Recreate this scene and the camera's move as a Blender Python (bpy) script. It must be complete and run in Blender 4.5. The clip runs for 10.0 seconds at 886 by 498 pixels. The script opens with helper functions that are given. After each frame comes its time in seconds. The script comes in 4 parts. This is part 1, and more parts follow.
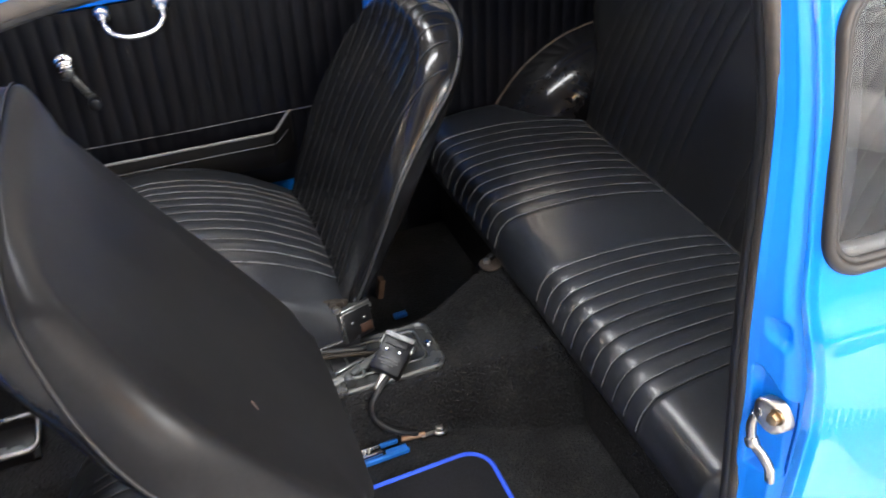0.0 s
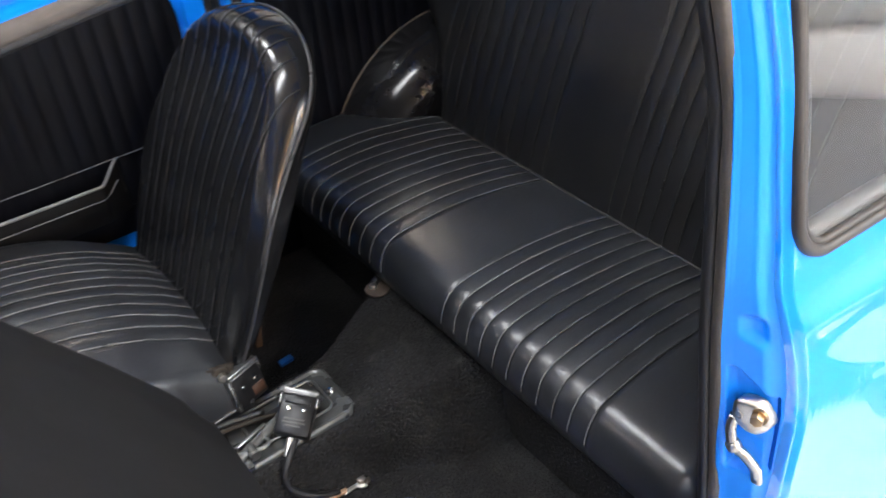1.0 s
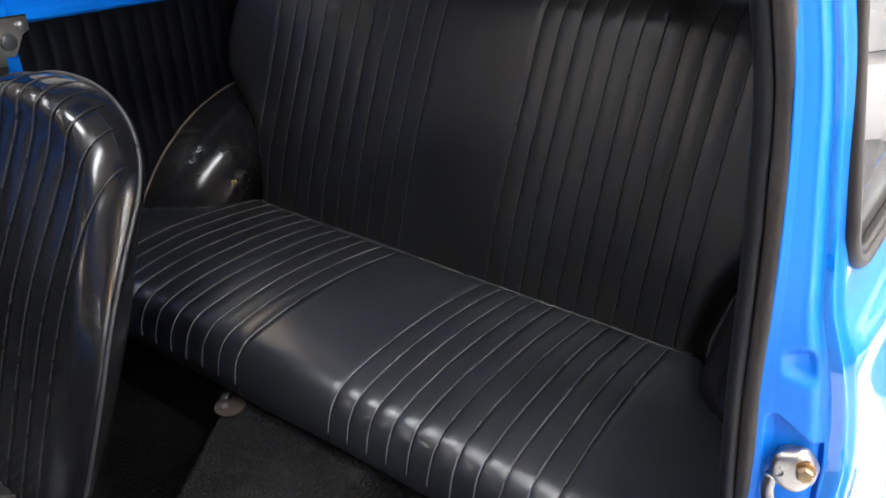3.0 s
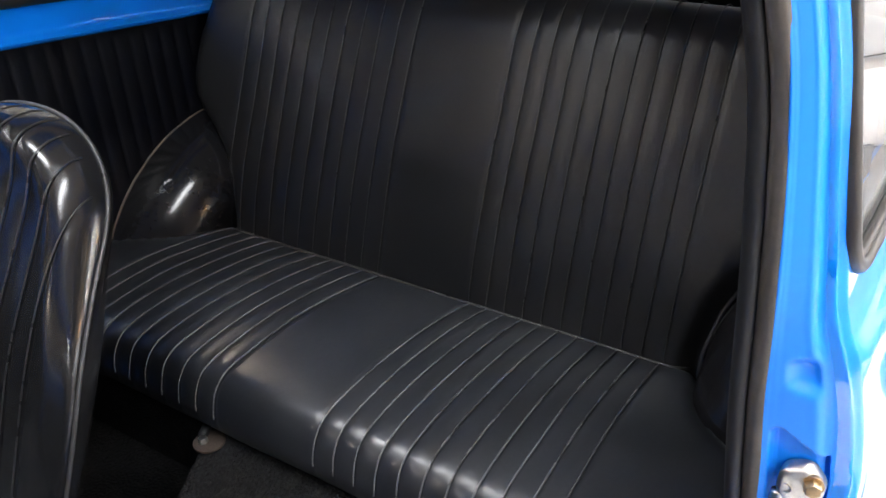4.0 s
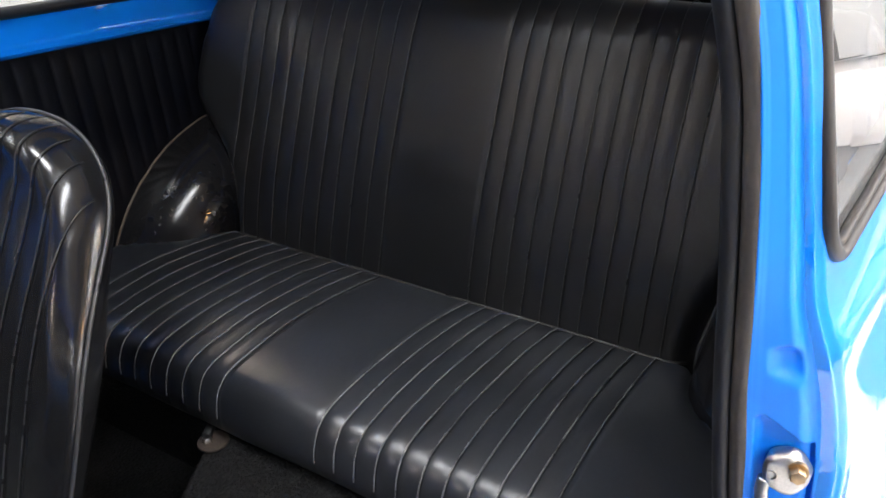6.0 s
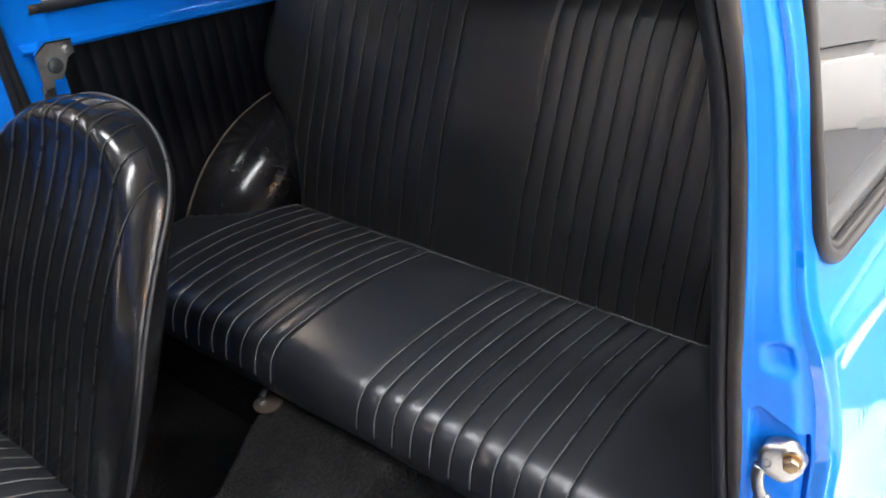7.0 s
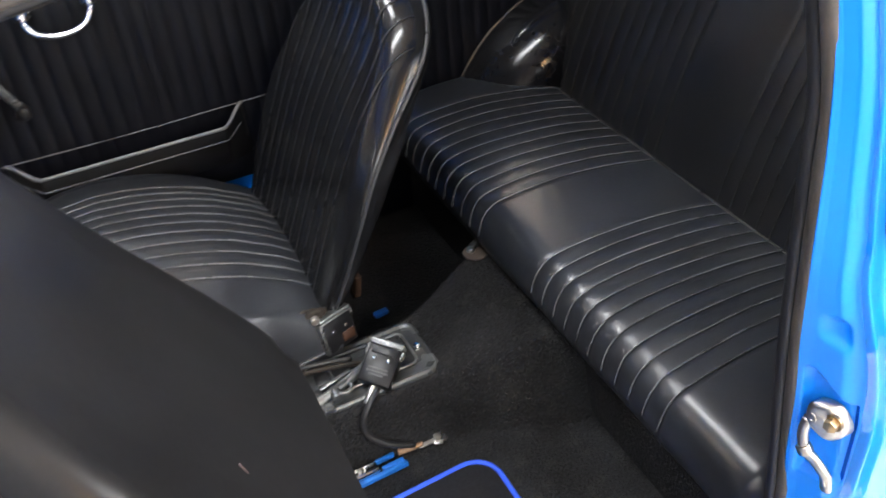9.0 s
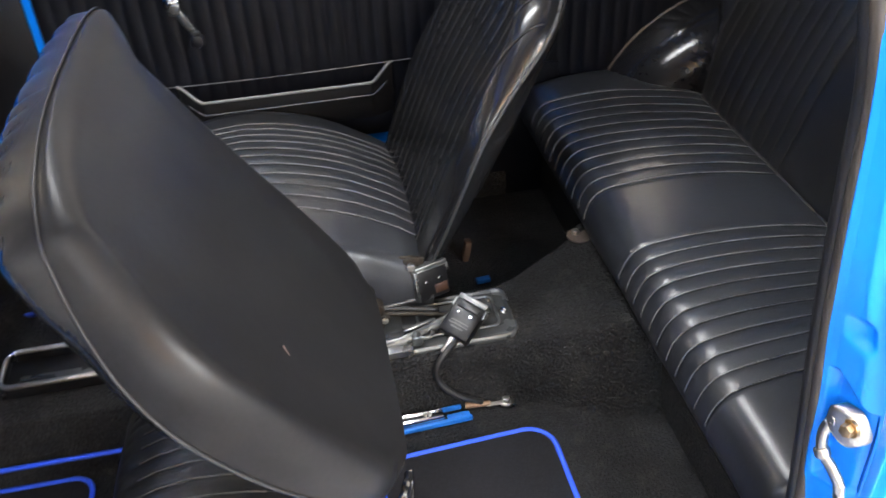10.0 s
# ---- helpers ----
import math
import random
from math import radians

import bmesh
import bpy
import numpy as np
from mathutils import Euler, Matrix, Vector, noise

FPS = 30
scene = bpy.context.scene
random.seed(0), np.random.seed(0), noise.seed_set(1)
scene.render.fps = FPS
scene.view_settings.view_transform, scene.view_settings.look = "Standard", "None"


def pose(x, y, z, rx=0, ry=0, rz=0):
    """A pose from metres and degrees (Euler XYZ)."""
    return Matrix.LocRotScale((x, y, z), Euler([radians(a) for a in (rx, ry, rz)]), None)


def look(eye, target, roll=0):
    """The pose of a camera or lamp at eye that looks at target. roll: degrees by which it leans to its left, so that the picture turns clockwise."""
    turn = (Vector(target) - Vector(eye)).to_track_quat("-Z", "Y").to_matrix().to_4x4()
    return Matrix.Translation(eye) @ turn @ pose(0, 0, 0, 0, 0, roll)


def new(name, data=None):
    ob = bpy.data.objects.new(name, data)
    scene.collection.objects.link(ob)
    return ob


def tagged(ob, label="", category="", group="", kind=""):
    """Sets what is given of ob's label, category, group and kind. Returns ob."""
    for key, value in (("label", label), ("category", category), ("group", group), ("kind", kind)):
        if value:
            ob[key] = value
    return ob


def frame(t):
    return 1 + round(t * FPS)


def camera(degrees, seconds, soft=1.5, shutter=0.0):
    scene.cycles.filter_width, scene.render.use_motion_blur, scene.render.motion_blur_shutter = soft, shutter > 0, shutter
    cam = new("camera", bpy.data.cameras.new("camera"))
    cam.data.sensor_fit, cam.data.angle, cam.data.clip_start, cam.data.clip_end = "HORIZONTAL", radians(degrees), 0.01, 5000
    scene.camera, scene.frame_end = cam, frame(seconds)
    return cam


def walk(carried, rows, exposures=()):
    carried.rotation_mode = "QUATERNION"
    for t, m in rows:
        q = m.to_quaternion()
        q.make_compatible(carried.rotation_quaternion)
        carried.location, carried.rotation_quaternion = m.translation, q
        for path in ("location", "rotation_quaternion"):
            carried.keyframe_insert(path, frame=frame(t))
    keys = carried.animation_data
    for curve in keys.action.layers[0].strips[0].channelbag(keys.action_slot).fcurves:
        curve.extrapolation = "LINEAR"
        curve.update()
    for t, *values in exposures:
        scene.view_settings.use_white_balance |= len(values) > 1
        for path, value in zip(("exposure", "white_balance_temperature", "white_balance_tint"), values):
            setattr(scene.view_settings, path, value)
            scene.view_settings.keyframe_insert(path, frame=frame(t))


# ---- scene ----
cam = camera(53.7, 10.0, shutter=0.5)
PATH = [
    (0, (-0.575, -1.19, 1.207), (-0.034, 0.367, 0.074), -2.7),
    (0.5, (-0.586, -1.101, 1.21), (0.112, 0.368, 0.046), -4.7),
    (1, (-0.595, -1.009, 1.182), (0.277, 0.354, 0.006), -5.6),
    (1.5, (-0.63, -0.928, 1.143), (0.425, 0.322, -0.008), -4.8),
    (2, (-0.651, -0.843, 1.104), (0.561, 0.296, -0.007), -3.1),
    (2.5, (-0.643, -0.787, 1.072), (0.664, 0.292, 0.011), -2.2),
    (4, (-0.615, -0.731, 1.033), (0.807, 0.281, 0.057), -3.3),
    (4.5, (-0.614, -0.734, 1.028), (0.812, 0.279, 0.058), -4.0),
    (5, (-0.62, -0.735, 1.026), (0.812, 0.274, 0.061), -4.0),
    (6.5, (-0.618, -0.787, 1.048), (0.744, 0.298, 0.065), -5.2),
    (7, (-0.61, -0.828, 1.077), (0.653, 0.337, 0.053), -6.4),
    (7.5, (-0.601, -0.872, 1.117), (0.53, 0.373, 0.035), -7.6),
    (8, (-0.591, -0.928, 1.147), (0.376, 0.406, 0.013), -7.6),
    (8.5, (-0.58, -0.978, 1.169), (0.214, 0.424, -0.015), -6.7),
    (9, (-0.563, -1.043, 1.178), (0.043, 0.431, -0.03), -5.7),
    (9.5, (-0.532, -1.109, 1.167), (-0.098, 0.433, -0.031), -4.6),
    (10, (-0.487, -1.173, 1.158), (-0.234, 0.425, -0.019), -3.3),
]
walk(cam, [(t, look(eye, target, roll)) for t, eye, target, roll in PATH],
     [(0, .05), (1, .1), (2, -.1), (4.5, .1), (7, 0), (8.2, .05), (9, .2), (10, .4)])


# ---- world and light ----
world = bpy.data.worlds.new("hall_air")
scene.world = world
world.use_nodes = True
wn = world.node_tree.nodes
sky = wn.new("ShaderNodeTexSky")
sky.sky_type = "NISHITA"
sky.sun_disc = False
sky.sun_elevation, sky.sun_rotation = radians(48), radians(200)
world.node_tree.links.new(sky.outputs[0], wn["Background"].inputs[0])
wn["Background"].inputs[1].default_value = 0.10


# ---- materials ----
def material(name, base, rough=0.5, metal=0.0, coat=0.0, vary=0.25, scale=40.0, bump=0.0, bump_scale=400.0, rough_vary=0.1,
             dirt=0.0, dirt_colour=(0.1, 0.09, 0.08), spec=0.5, random_piece=0.0, bump_dist=0.001, detail=2, coat_rough=0.03):
    """Colour with two scales of variation, uneven gloss and a fine relief, in metres of the object's own space."""
    m = bpy.data.materials.new(name)
    m.use_nodes = True
    nt = m.node_tree
    n, link = nt.nodes, nt.links.new
    b = n["Principled BSDF"]
    co = n.new("ShaderNodeTexCoord")
    big = n.new("ShaderNodeTexNoise")
    big.inputs["Scale"].default_value, big.inputs["Detail"].default_value = scale * 0.15, 3
    fine = n.new("ShaderNodeTexNoise")
    fine.inputs["Scale"].default_value, fine.inputs["Detail"].default_value = scale * 4, 4
    link(co.outputs["Object"], big.inputs["Vector"])
    link(co.outputs["Object"], fine.inputs["Vector"])
    add = n.new("ShaderNodeMath")
    add.operation = "ADD"
    link(big.outputs["Fac"], add.inputs[0])
    link(fine.outputs["Fac"], add.inputs[1])
    ramp = n.new("ShaderNodeMapRange")
    ramp.inputs["From Min"].default_value, ramp.inputs["From Max"].default_value = 0.6, 1.4
    ramp.inputs["To Min"].default_value, ramp.inputs["To Max"].default_value = 1 - vary, 1 + vary
    link(add.outputs[0], ramp.inputs["Value"])
    hsv = n.new("ShaderNodeHueSaturation")
    hsv.inputs["Color"].default_value = (*base, 1)
    value = ramp.outputs[0]
    if random_piece:
        info = n.new("ShaderNodeObjectInfo")
        rr = n.new("ShaderNodeMapRange")
        rr.inputs["To Min"].default_value, rr.inputs["To Max"].default_value = 1 - random_piece, 1 + random_piece
        link(info.outputs["Random"], rr.inputs["Value"])
        mul = n.new("ShaderNodeMath")
        mul.operation = "MULTIPLY"
        link(value, mul.inputs[0])
        link(rr.outputs[0], mul.inputs[1])
        value = mul.outputs[0]
    link(value, hsv.inputs["Value"])
    colour = hsv.outputs[0]
    if dirt:
        patch = n.new("ShaderNodeTexNoise")
        patch.inputs["Scale"].default_value, patch.inputs["Detail"].default_value = scale * 0.5, 6
        link(co.outputs["Object"], patch.inputs["Vector"])
        cut = n.new("ShaderNodeMapRange")
        cut.inputs["From Min"].default_value, cut.inputs["From Max"].default_value = 0.55, 0.75
        cut.inputs["To Max"].default_value = dirt
        link(patch.outputs["Fac"], cut.inputs["Value"])
        mix = n.new("ShaderNodeMix")
        mix.data_type = "RGBA"
        mix.inputs["B"].default_value = (*dirt_colour, 1)
        link(cut.outputs[0], mix.inputs["Factor"])
        link(colour, mix.inputs["A"])
        colour = mix.outputs["Result"]
    link(colour, b.inputs["Base Color"])
    rg = n.new("ShaderNodeMapRange")
    rg.inputs["From Min"].default_value, rg.inputs["From Max"].default_value = 0.3, 0.7
    rg.inputs["To Min"].default_value, rg.inputs["To Max"].default_value = max(0.02, rough - rough_vary), min(1, rough + rough_vary)
    link(big.outputs["Fac"], rg.inputs["Value"])
    link(rg.outputs[0], b.inputs["Roughness"])
    b.inputs["Metallic"].default_value = metal
    b.inputs["Coat Weight"].default_value = coat
    b.inputs["Coat Roughness"].default_value = coat_rough
    b.inputs["Specular IOR Level"].default_value = spec
    if bump:
        relief = n.new("ShaderNodeTexVoronoi") if bump_scale > 500 else n.new("ShaderNodeTexNoise")
        relief.inputs["Scale"].default_value = bump_scale
        if bump_scale <= 500:
            relief.inputs["Detail"].default_value = detail
        link(co.outputs["Object"], relief.inputs["Vector"])
        bp = n.new("ShaderNodeBump")
        bp.inputs["Strength"].default_value, bp.inputs["Distance"].default_value = bump, bump_dist
        link(relief.outputs[0], bp.inputs["Height"])
        link(bp.outputs[0], b.inputs["Normal"])
    return m


def glow(name, colour, strength):
    m = bpy.data.materials.new(name)
    m.use_nodes = True
    b = m.node_tree.nodes["Principled BSDF"]
    b.inputs["Base Color"].default_value = (0.8, 0.8, 0.8, 1)
    b.inputs["Emission Color"].default_value = (*colour, 1)
    b.inputs["Emission Strength"].default_value = strength
    if strength < 20:
        m.cycles.emission_sampling = "NONE"
    return m


def glass(name, tint=(0.95, 0.97, 0.97)):
    m = bpy.data.materials.new(name)
    m.use_nodes = True
    b = m.node_tree.nodes["Principled BSDF"]
    b.inputs["Base Color"].default_value = (*tint, 1)
    b.inputs["Roughness"].default_value = 0.0
    b.inputs["Transmission Weight"].default_value = 1.0
    b.inputs["IOR"].default_value = 1.5
    return m


# Cushion vinyl, its base colour raised for sheen that the lamps don't give.
VINYL = material("lit_black_vinyl", (0.0165, 0.0180, 0.0215), 0.325, vary=0.30, scale=60, bump=0.5, bump_scale=45, rough_vary=0.042, spec=0.66, detail=7)
VINYL_SMOOTH = material("smooth_black_vinyl", (0.0130, 0.0130, 0.0138), 0.34, vary=0.25, scale=40, bump=0.18, bump_scale=22, rough_vary=0.03, spec=0.17)
# Same vinyl as the bench cushion, coloured darker for surfaces in shade.
SHADED_VINYL = material("shaded_black_vinyl", (0.0085, 0.0086, 0.0092), 0.325, vary=0.30, scale=60, bump=0.4, bump_scale=45, rough_vary=0.04, spec=0.42, detail=7)
SEAT_GLOSS = material("glossy_seat_vinyl", (0.0075, 0.0078, 0.0088), 0.19, vary=0.25, scale=40, bump=0.10, bump_scale=22, rough_vary=0.03, spec=0.52)
# Seams where little light falls; the brown tint holds warm light.
PLEAT_SHADED = material("shaded_seam_vinyl", (0.024, 0.0225, 0.0215), 0.36, vary=0.5, scale=300)
# Pale and uneven, so that glints along the seams are in the colour.
PLEAT_GLINT = material("glinting_seam_vinyl", (0.095, 0.096, 0.100), 0.30, vary=0.85, scale=90)
SEAM_MID = material("seat_seam_vinyl", (0.022, 0.022, 0.024), 0.32, vary=0.5, scale=300)
TRIM_VINYL = material("trim_panel_vinyl", (0.0034, 0.0038, 0.0062), 0.45, vary=0.25, scale=50, spec=0.20)
ARCH_VINYL = material("glossy_arch_vinyl", (0.008, 0.008, 0.009), 0.145, vary=0.2, scale=20, rough_vary=0.02, spec=0.30)
PIPING = material("seat_piping", (0.035, 0.035, 0.038), 0.35, vary=0.3, scale=200)
BLUE = material("blue_car_paint", (0.004, 0.222, 0.88), 0.28, coat=1.0, vary=0.04, scale=8, rough_vary=0.03, spec=0.0)
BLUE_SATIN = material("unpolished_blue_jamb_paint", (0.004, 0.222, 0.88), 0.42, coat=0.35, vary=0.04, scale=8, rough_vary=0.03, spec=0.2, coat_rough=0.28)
# Car blue darkened for the shade under the seats, with wear and dirt.
BLUE_WORN_SHADED = material("worn_shaded_runner_paint", (0.012, 0.125, 0.46), 0.46, vary=0.45, scale=120, rough_vary=0.12, spec=0.3, dirt=0.35, dirt_colour=(0.06, 0.07, 0.09))
COPPER = material("tarnished_copper", (0.30, 0.19, 0.12), 0.5, metal=0.5, vary=0.4, scale=150)
BLUE_TRIM = material("blue_mat_binding", (0.02, 0.09, 0.75), 0.6, vary=0.25, scale=300, bump=0.6, bump_scale=700)
RUBBER = material("worn_rubber_seal", (0.055, 0.048, 0.042), 0.55, vary=0.3, scale=30, dirt=0.3, dirt_colour=(0.12, 0.1, 0.08))
RUBBER_GREY = material("grey_window_rubber", (0.024, 0.021, 0.0195), 0.48, vary=0.2, scale=30)
RUBBER_BLACK = material("black_rubber", (0.012, 0.012, 0.013), 0.5, vary=0.3, scale=40)
CARPET = material("black_carpet", (0.0130, 0.0130, 0.0138), 0.95, vary=1.0, scale=55, bump=1.0, bump_scale=190, bump_dist=.007, dirt=0.3, dirt_colour=(0.045, 0.044, 0.036), spec=0.2)
MAT_PILE = material("black_mat_pile", (0.0085, 0.0085, 0.0105), 0.95, vary=0.6, scale=60, bump=1.0, bump_scale=420, spec=0.2)
CHROME = material("chrome", (0.80, 0.80, 0.80), 0.12, metal=1.0, vary=0.06, scale=60, rough_vary=0.06)
STEEL = material("zinc_steel", (0.52, 0.50, 0.46), 0.34, metal=1.0, vary=0.2, scale=90, rough_vary=0.12, dirt=0.35, dirt_colour=(0.22, 0.19, 0.15))
BRASS = material("tarnished_brass", (0.48, 0.34, 0.19), 0.35, metal=1.0, vary=0.2, scale=150, dirt=0.4)
RUST = material("rusty_bracket", (0.022, 0.016, 0.011), 0.7, metal=0.3, vary=0.5, scale=150)
GREY_PAINT = material("satin_grey_paint", (0.105, 0.11, 0.11), 0.28, metal=0.6, vary=0.25, scale=90, dirt=0.35, dirt_colour=(0.05, 0.045, 0.04))
GREY_LIGHT = material("worn_bright_steel", (0.20, 0.205, 0.205), 0.30, metal=0.85, vary=0.25, scale=120, rough_vary=0.08, dirt=0.3, dirt_colour=(0.08, 0.075, 0.07))
PLASTIC = material("black_plastic", (0.008, 0.008, 0.009), 0.33, vary=0.3, scale=120, rough_vary=0.04, spec=0.3)
ORANGE = material("faded_orange_button", (0.036, 0.013, 0.005), 0.5, vary=0.4, scale=200)
WHITE_WORN = material("worn_white_print", (0.05, 0.049, 0.047), 0.5, vary=0.5, scale=300)
HEADLINING = material("pale_headlining", (0.78, 0.68, 0.55), 0.8, vary=0.1, scale=60, bump=0.3)
CONCRETE = material("grey_floor_paint", (0.14, 0.14, 0.145), 0.25, vary=0.15, scale=4, rough_vary=0.05, dirt=0.3, dirt_colour=(0.13, 0.125, 0.12))
WALL_WHITE = material("white_wall_paint", (0.76, 0.75, 0.73), 0.6, vary=0.05, scale=3)
PANEL_GREY = material("pale_wall_panel", (0.62, 0.62, 0.61), 0.5, vary=0.07, scale=4, random_piece=0.06)
JOINT_DARK = material("dark_panel_joint", (0.06, 0.06, 0.06), 0.8)
CEILING_WARM = material("warm_ceiling_boards", (0.60, 0.50, 0.40), 0.6, vary=0.12, scale=5)
ARCH_WELT = material("brown_welt", (0.075, 0.055, 0.040), 0.55, vary=0.6, scale=200)
# White of the added floor strips, standing in for patches of light.
REFLECTOR_WHITE = material("white_floor_reflector", (0.78, 0.77, 0.75), 0.4, vary=0.08, scale=8, dirt=0.15, dirt_colour=(0.4, 0.39, 0.37))
BACKDROP_BROWN = material("brown_backdrop_paint", (0.085, 0.068, 0.055), 0.5, vary=0.15, scale=4)
RUST_ORANGE = material("orange_rust", (0.045, 0.022, 0.011), 0.75, vary=0.5, scale=120)
SCRATCH_RED = material("reddish_scuff", (0.050, 0.028, 0.026), 0.6, vary=0.3, scale=200)
ANCHOR_RUST = material("dull_rusted_steel", (0.11, 0.085, 0.07), 0.55, metal=0.5, vary=0.4, scale=120)
SKIRT_WHITE = material("white_plinth_paint", (0.82, 0.80, 0.78), 0.4, vary=0.05, scale=3)
LAMP_GLOW = glow("lamp_diffuser_glow", (1.0, 0.97, 0.93), 8.0)
WARM_GLOW = glow("warm_bulb_glow", (1.0, 0.50, 0.15), 75.0)
GLASS = glass("clear_window_glass")


# ---- mesh helpers ----
def link_mesh(name, verts, faces, mat, parent=None, smooth=True, label="", sharp=None):
    me = bpy.data.meshes.new(name)
    me.from_pydata([tuple(map(float, v)) for v in verts], [], faces)
    bm = bmesh.new()
    bm.from_mesh(me)
    bmesh.ops.remove_doubles(bm, verts=bm.verts, dist=1e-6)
    bmesh.ops.recalc_face_normals(bm, faces=bm.faces)
    bm.to_mesh(me)
    bm.free()
    me.materials.append(mat)
    for p in me.polygons:
        p.use_smooth = smooth
    if smooth and sharp:
        me.set_sharp_from_angle(angle=radians(sharp))
    ob = new(name, me)
    ob.parent = parent
    if label:
        tagged(ob, label)
    return ob


def part(name, bm, mat, parent, label="", smooth=True, sharp=40):
    me = bpy.data.meshes.new(name)
    bmesh.ops.recalc_face_normals(bm, faces=bm.faces)
    bm.to_mesh(me)
    bm.free()
    me.materials.append(mat)
    for p in me.polygons:
        p.use_smooth = smooth
    if smooth and sharp:
        me.set_sharp_from_angle(angle=radians(sharp))
    ob = new(name, me)
    ob.parent = parent
    if label:
        tagged(ob, label)
    return ob


def thing(name, label, category, group="", kind="", at=(0, 0, 0)):
    ob = new(name)
    ob.empty_display_size = 0.05
    ob.location = at
    return tagged(ob, label, category, group, kind)


def box(size, at=(0, 0, 0), bevel=0.0, rot=None, segments=2, bm=None):
    """A bevelled box; several may be joined into one bmesh."""
    one = bmesh.new()
    bmesh.ops.create_cube(one, size=1)
    bmesh.ops.scale(one, vec=size, verts=one.verts)
    if bevel:
        bmesh.ops.bevel(one, geom=list(one.edges), offset=bevel, segments=segments, affect="EDGES", profile=0.5)
    m = Matrix.Translation(at)
    if rot:
        m = m @ Euler([radians(a) for a in rot]).to_matrix().to_4x4()
    bmesh.ops.transform(one, matrix=m, verts=one.verts)
    return join(bm, one)


def join(bm, one):
    if bm is None:
        return one
    me = bpy.data.meshes.new("tmp")
    one.to_mesh(me)
    one.free()
    bm.from_mesh(me)
    bpy.data.meshes.remove(me)
    return bm


def rod(a, b, r, r2=None, seg=16, bevel=0.0, bm=None):
    """A round bar from a to b."""
    a, b = Vector(a), Vector(b)
    one = bmesh.new()
    bmesh.ops.create_cone(one, cap_ends=True, segments=seg, radius1=r, radius2=r if r2 is None else r2, depth=(b - a).length)
    if bevel:
        rim = [e for e in one.edges if len(e.link_faces) == 2 and any(len(f.verts) > 4 for f in e.link_faces)]
        bmesh.ops.bevel(one, geom=rim, offset=bevel, segments=2, affect="EDGES", profile=0.5)
    q = (b - a).to_track_quat("Z", "Y").to_matrix().to_4x4()
    bmesh.ops.transform(one, matrix=Matrix.Translation((a + b) / 2) @ q, verts=one.verts)
    return join(bm, one)


def smooth_path(points, n):
    """Catmull-Rom through points of any dimension."""
    p = np.array(points, float)
    p = np.vstack([2 * p[0] - p[1], p, 2 * p[-1] - p[-2]])
    out = []
    m = len(p) - 3
    for k in range(n + 1):
        s = min(k / n * m, m - 1e-9)
        i, u = int(s), s - int(s)
        a, b, c, d = p[i:i + 4]
        out.append(0.5 * (2 * b + (c - a) * u + (2 * a - 5 * b + 4 * c - d) * u * u + (3 * b - a - 3 * c + d) * u ** 3))
    return np.array(out)


def tube_data(points, r, seg=8, closed=False, flat=1.0, base=0):
    pts = [Vector(p) for p in points]
    n = len(pts)
    verts, faces = [], []
    side = None
    for i, p in enumerate(pts):
        d = (pts[(i + 1) % n] - pts[i - 1]) if closed else (pts[min(i + 1, n - 1)] - pts[max(i - 1, 0)])
        d.normalize()
        if side is None:
            side = d.orthogonal().normalized()
        side = (side - d * side.dot(d)).normalized()
        up = d.cross(side)
        for k in range(seg):
            a = 2 * math.pi * k / seg
            verts.append(p + r * math.cos(a) * side + r * flat * math.sin(a) * up)
    for i in range(n if closed else n - 1):
        for k in range(seg):
            j, l = (i + 1) % n, (k + 1) % seg
            faces.append((base + i * seg + k, base + i * seg + l, base + j * seg + l, base + j * seg + k))
    if not closed:
        faces.append(tuple(base + k for k in range(seg)))
        faces.append(tuple(base + (n - 1) * seg + k for k in range(seg)))
    return verts, faces


def tube(name, points, r, mat, parent=None, seg=8, closed=False, label="", flat=1.0):
    v, f = tube_data(points, r, seg, closed, flat)
    return link_mesh(name, v, f, mat, parent, True, label)


def grid_faces(rows, cols, base=0, wrap=False):
    f = []
    for i in range(rows - 1):
        for j in range(cols if wrap else cols - 1):
            k = (j + 1) % cols
            f.append((base + i * cols + j, base + i * cols + k, base + (i + 1) * cols + k, base + (i + 1) * cols + j))
    return f


def sheet(name, fn, us, vs, thick, mat, parent=None, label="", sharp=None):
    """A sheet fn(u, v) with a thickness: fn gives place and normal side by a second call shifted by thick."""
    top = [fn(u, v, 0.0) for u in us for v in vs]
    low = [fn(u, v, thick) for u in us for v in vs]
    r, c = len(us), len(vs)
    faces = grid_faces(r, c) + grid_faces(r, c, r * c)
    o = r * c
    for j in range(c - 1):
        faces.append((j, j + 1, o + j + 1, o + j))
        faces.append(((r - 1) * c + j, (r - 1) * c + j + 1, o + (r - 1) * c + j + 1, o + (r - 1) * c + j))
    for i in range(r - 1):
        faces.append((i * c, (i + 1) * c, o + (i + 1) * c, o + i * c))
        faces.append((i * c + c - 1, (i + 1) * c + c - 1, o + (i + 1) * c + c - 1, o + i * c + c - 1))
    return link_mesh(name, top + low, faces, mat, parent, True, label, sharp or 50)


def ramp(z, table):
    return float(np.interp(z, [a for a, _ in table], [b for _, b in table]))


def soft_ramp(z, table, width):
    """A ramp with rounded corners."""
    return sum(ramp(z + width * k / 3, table) * w for k, w in zip(range(-3, 4), (.06, .12, .20, .24, .20, .12, .06)))


def ease(a, b, x):
    t = min(1, max(0, (x - a) / (b - a)))
    return t * t * (3 - 2 * t)


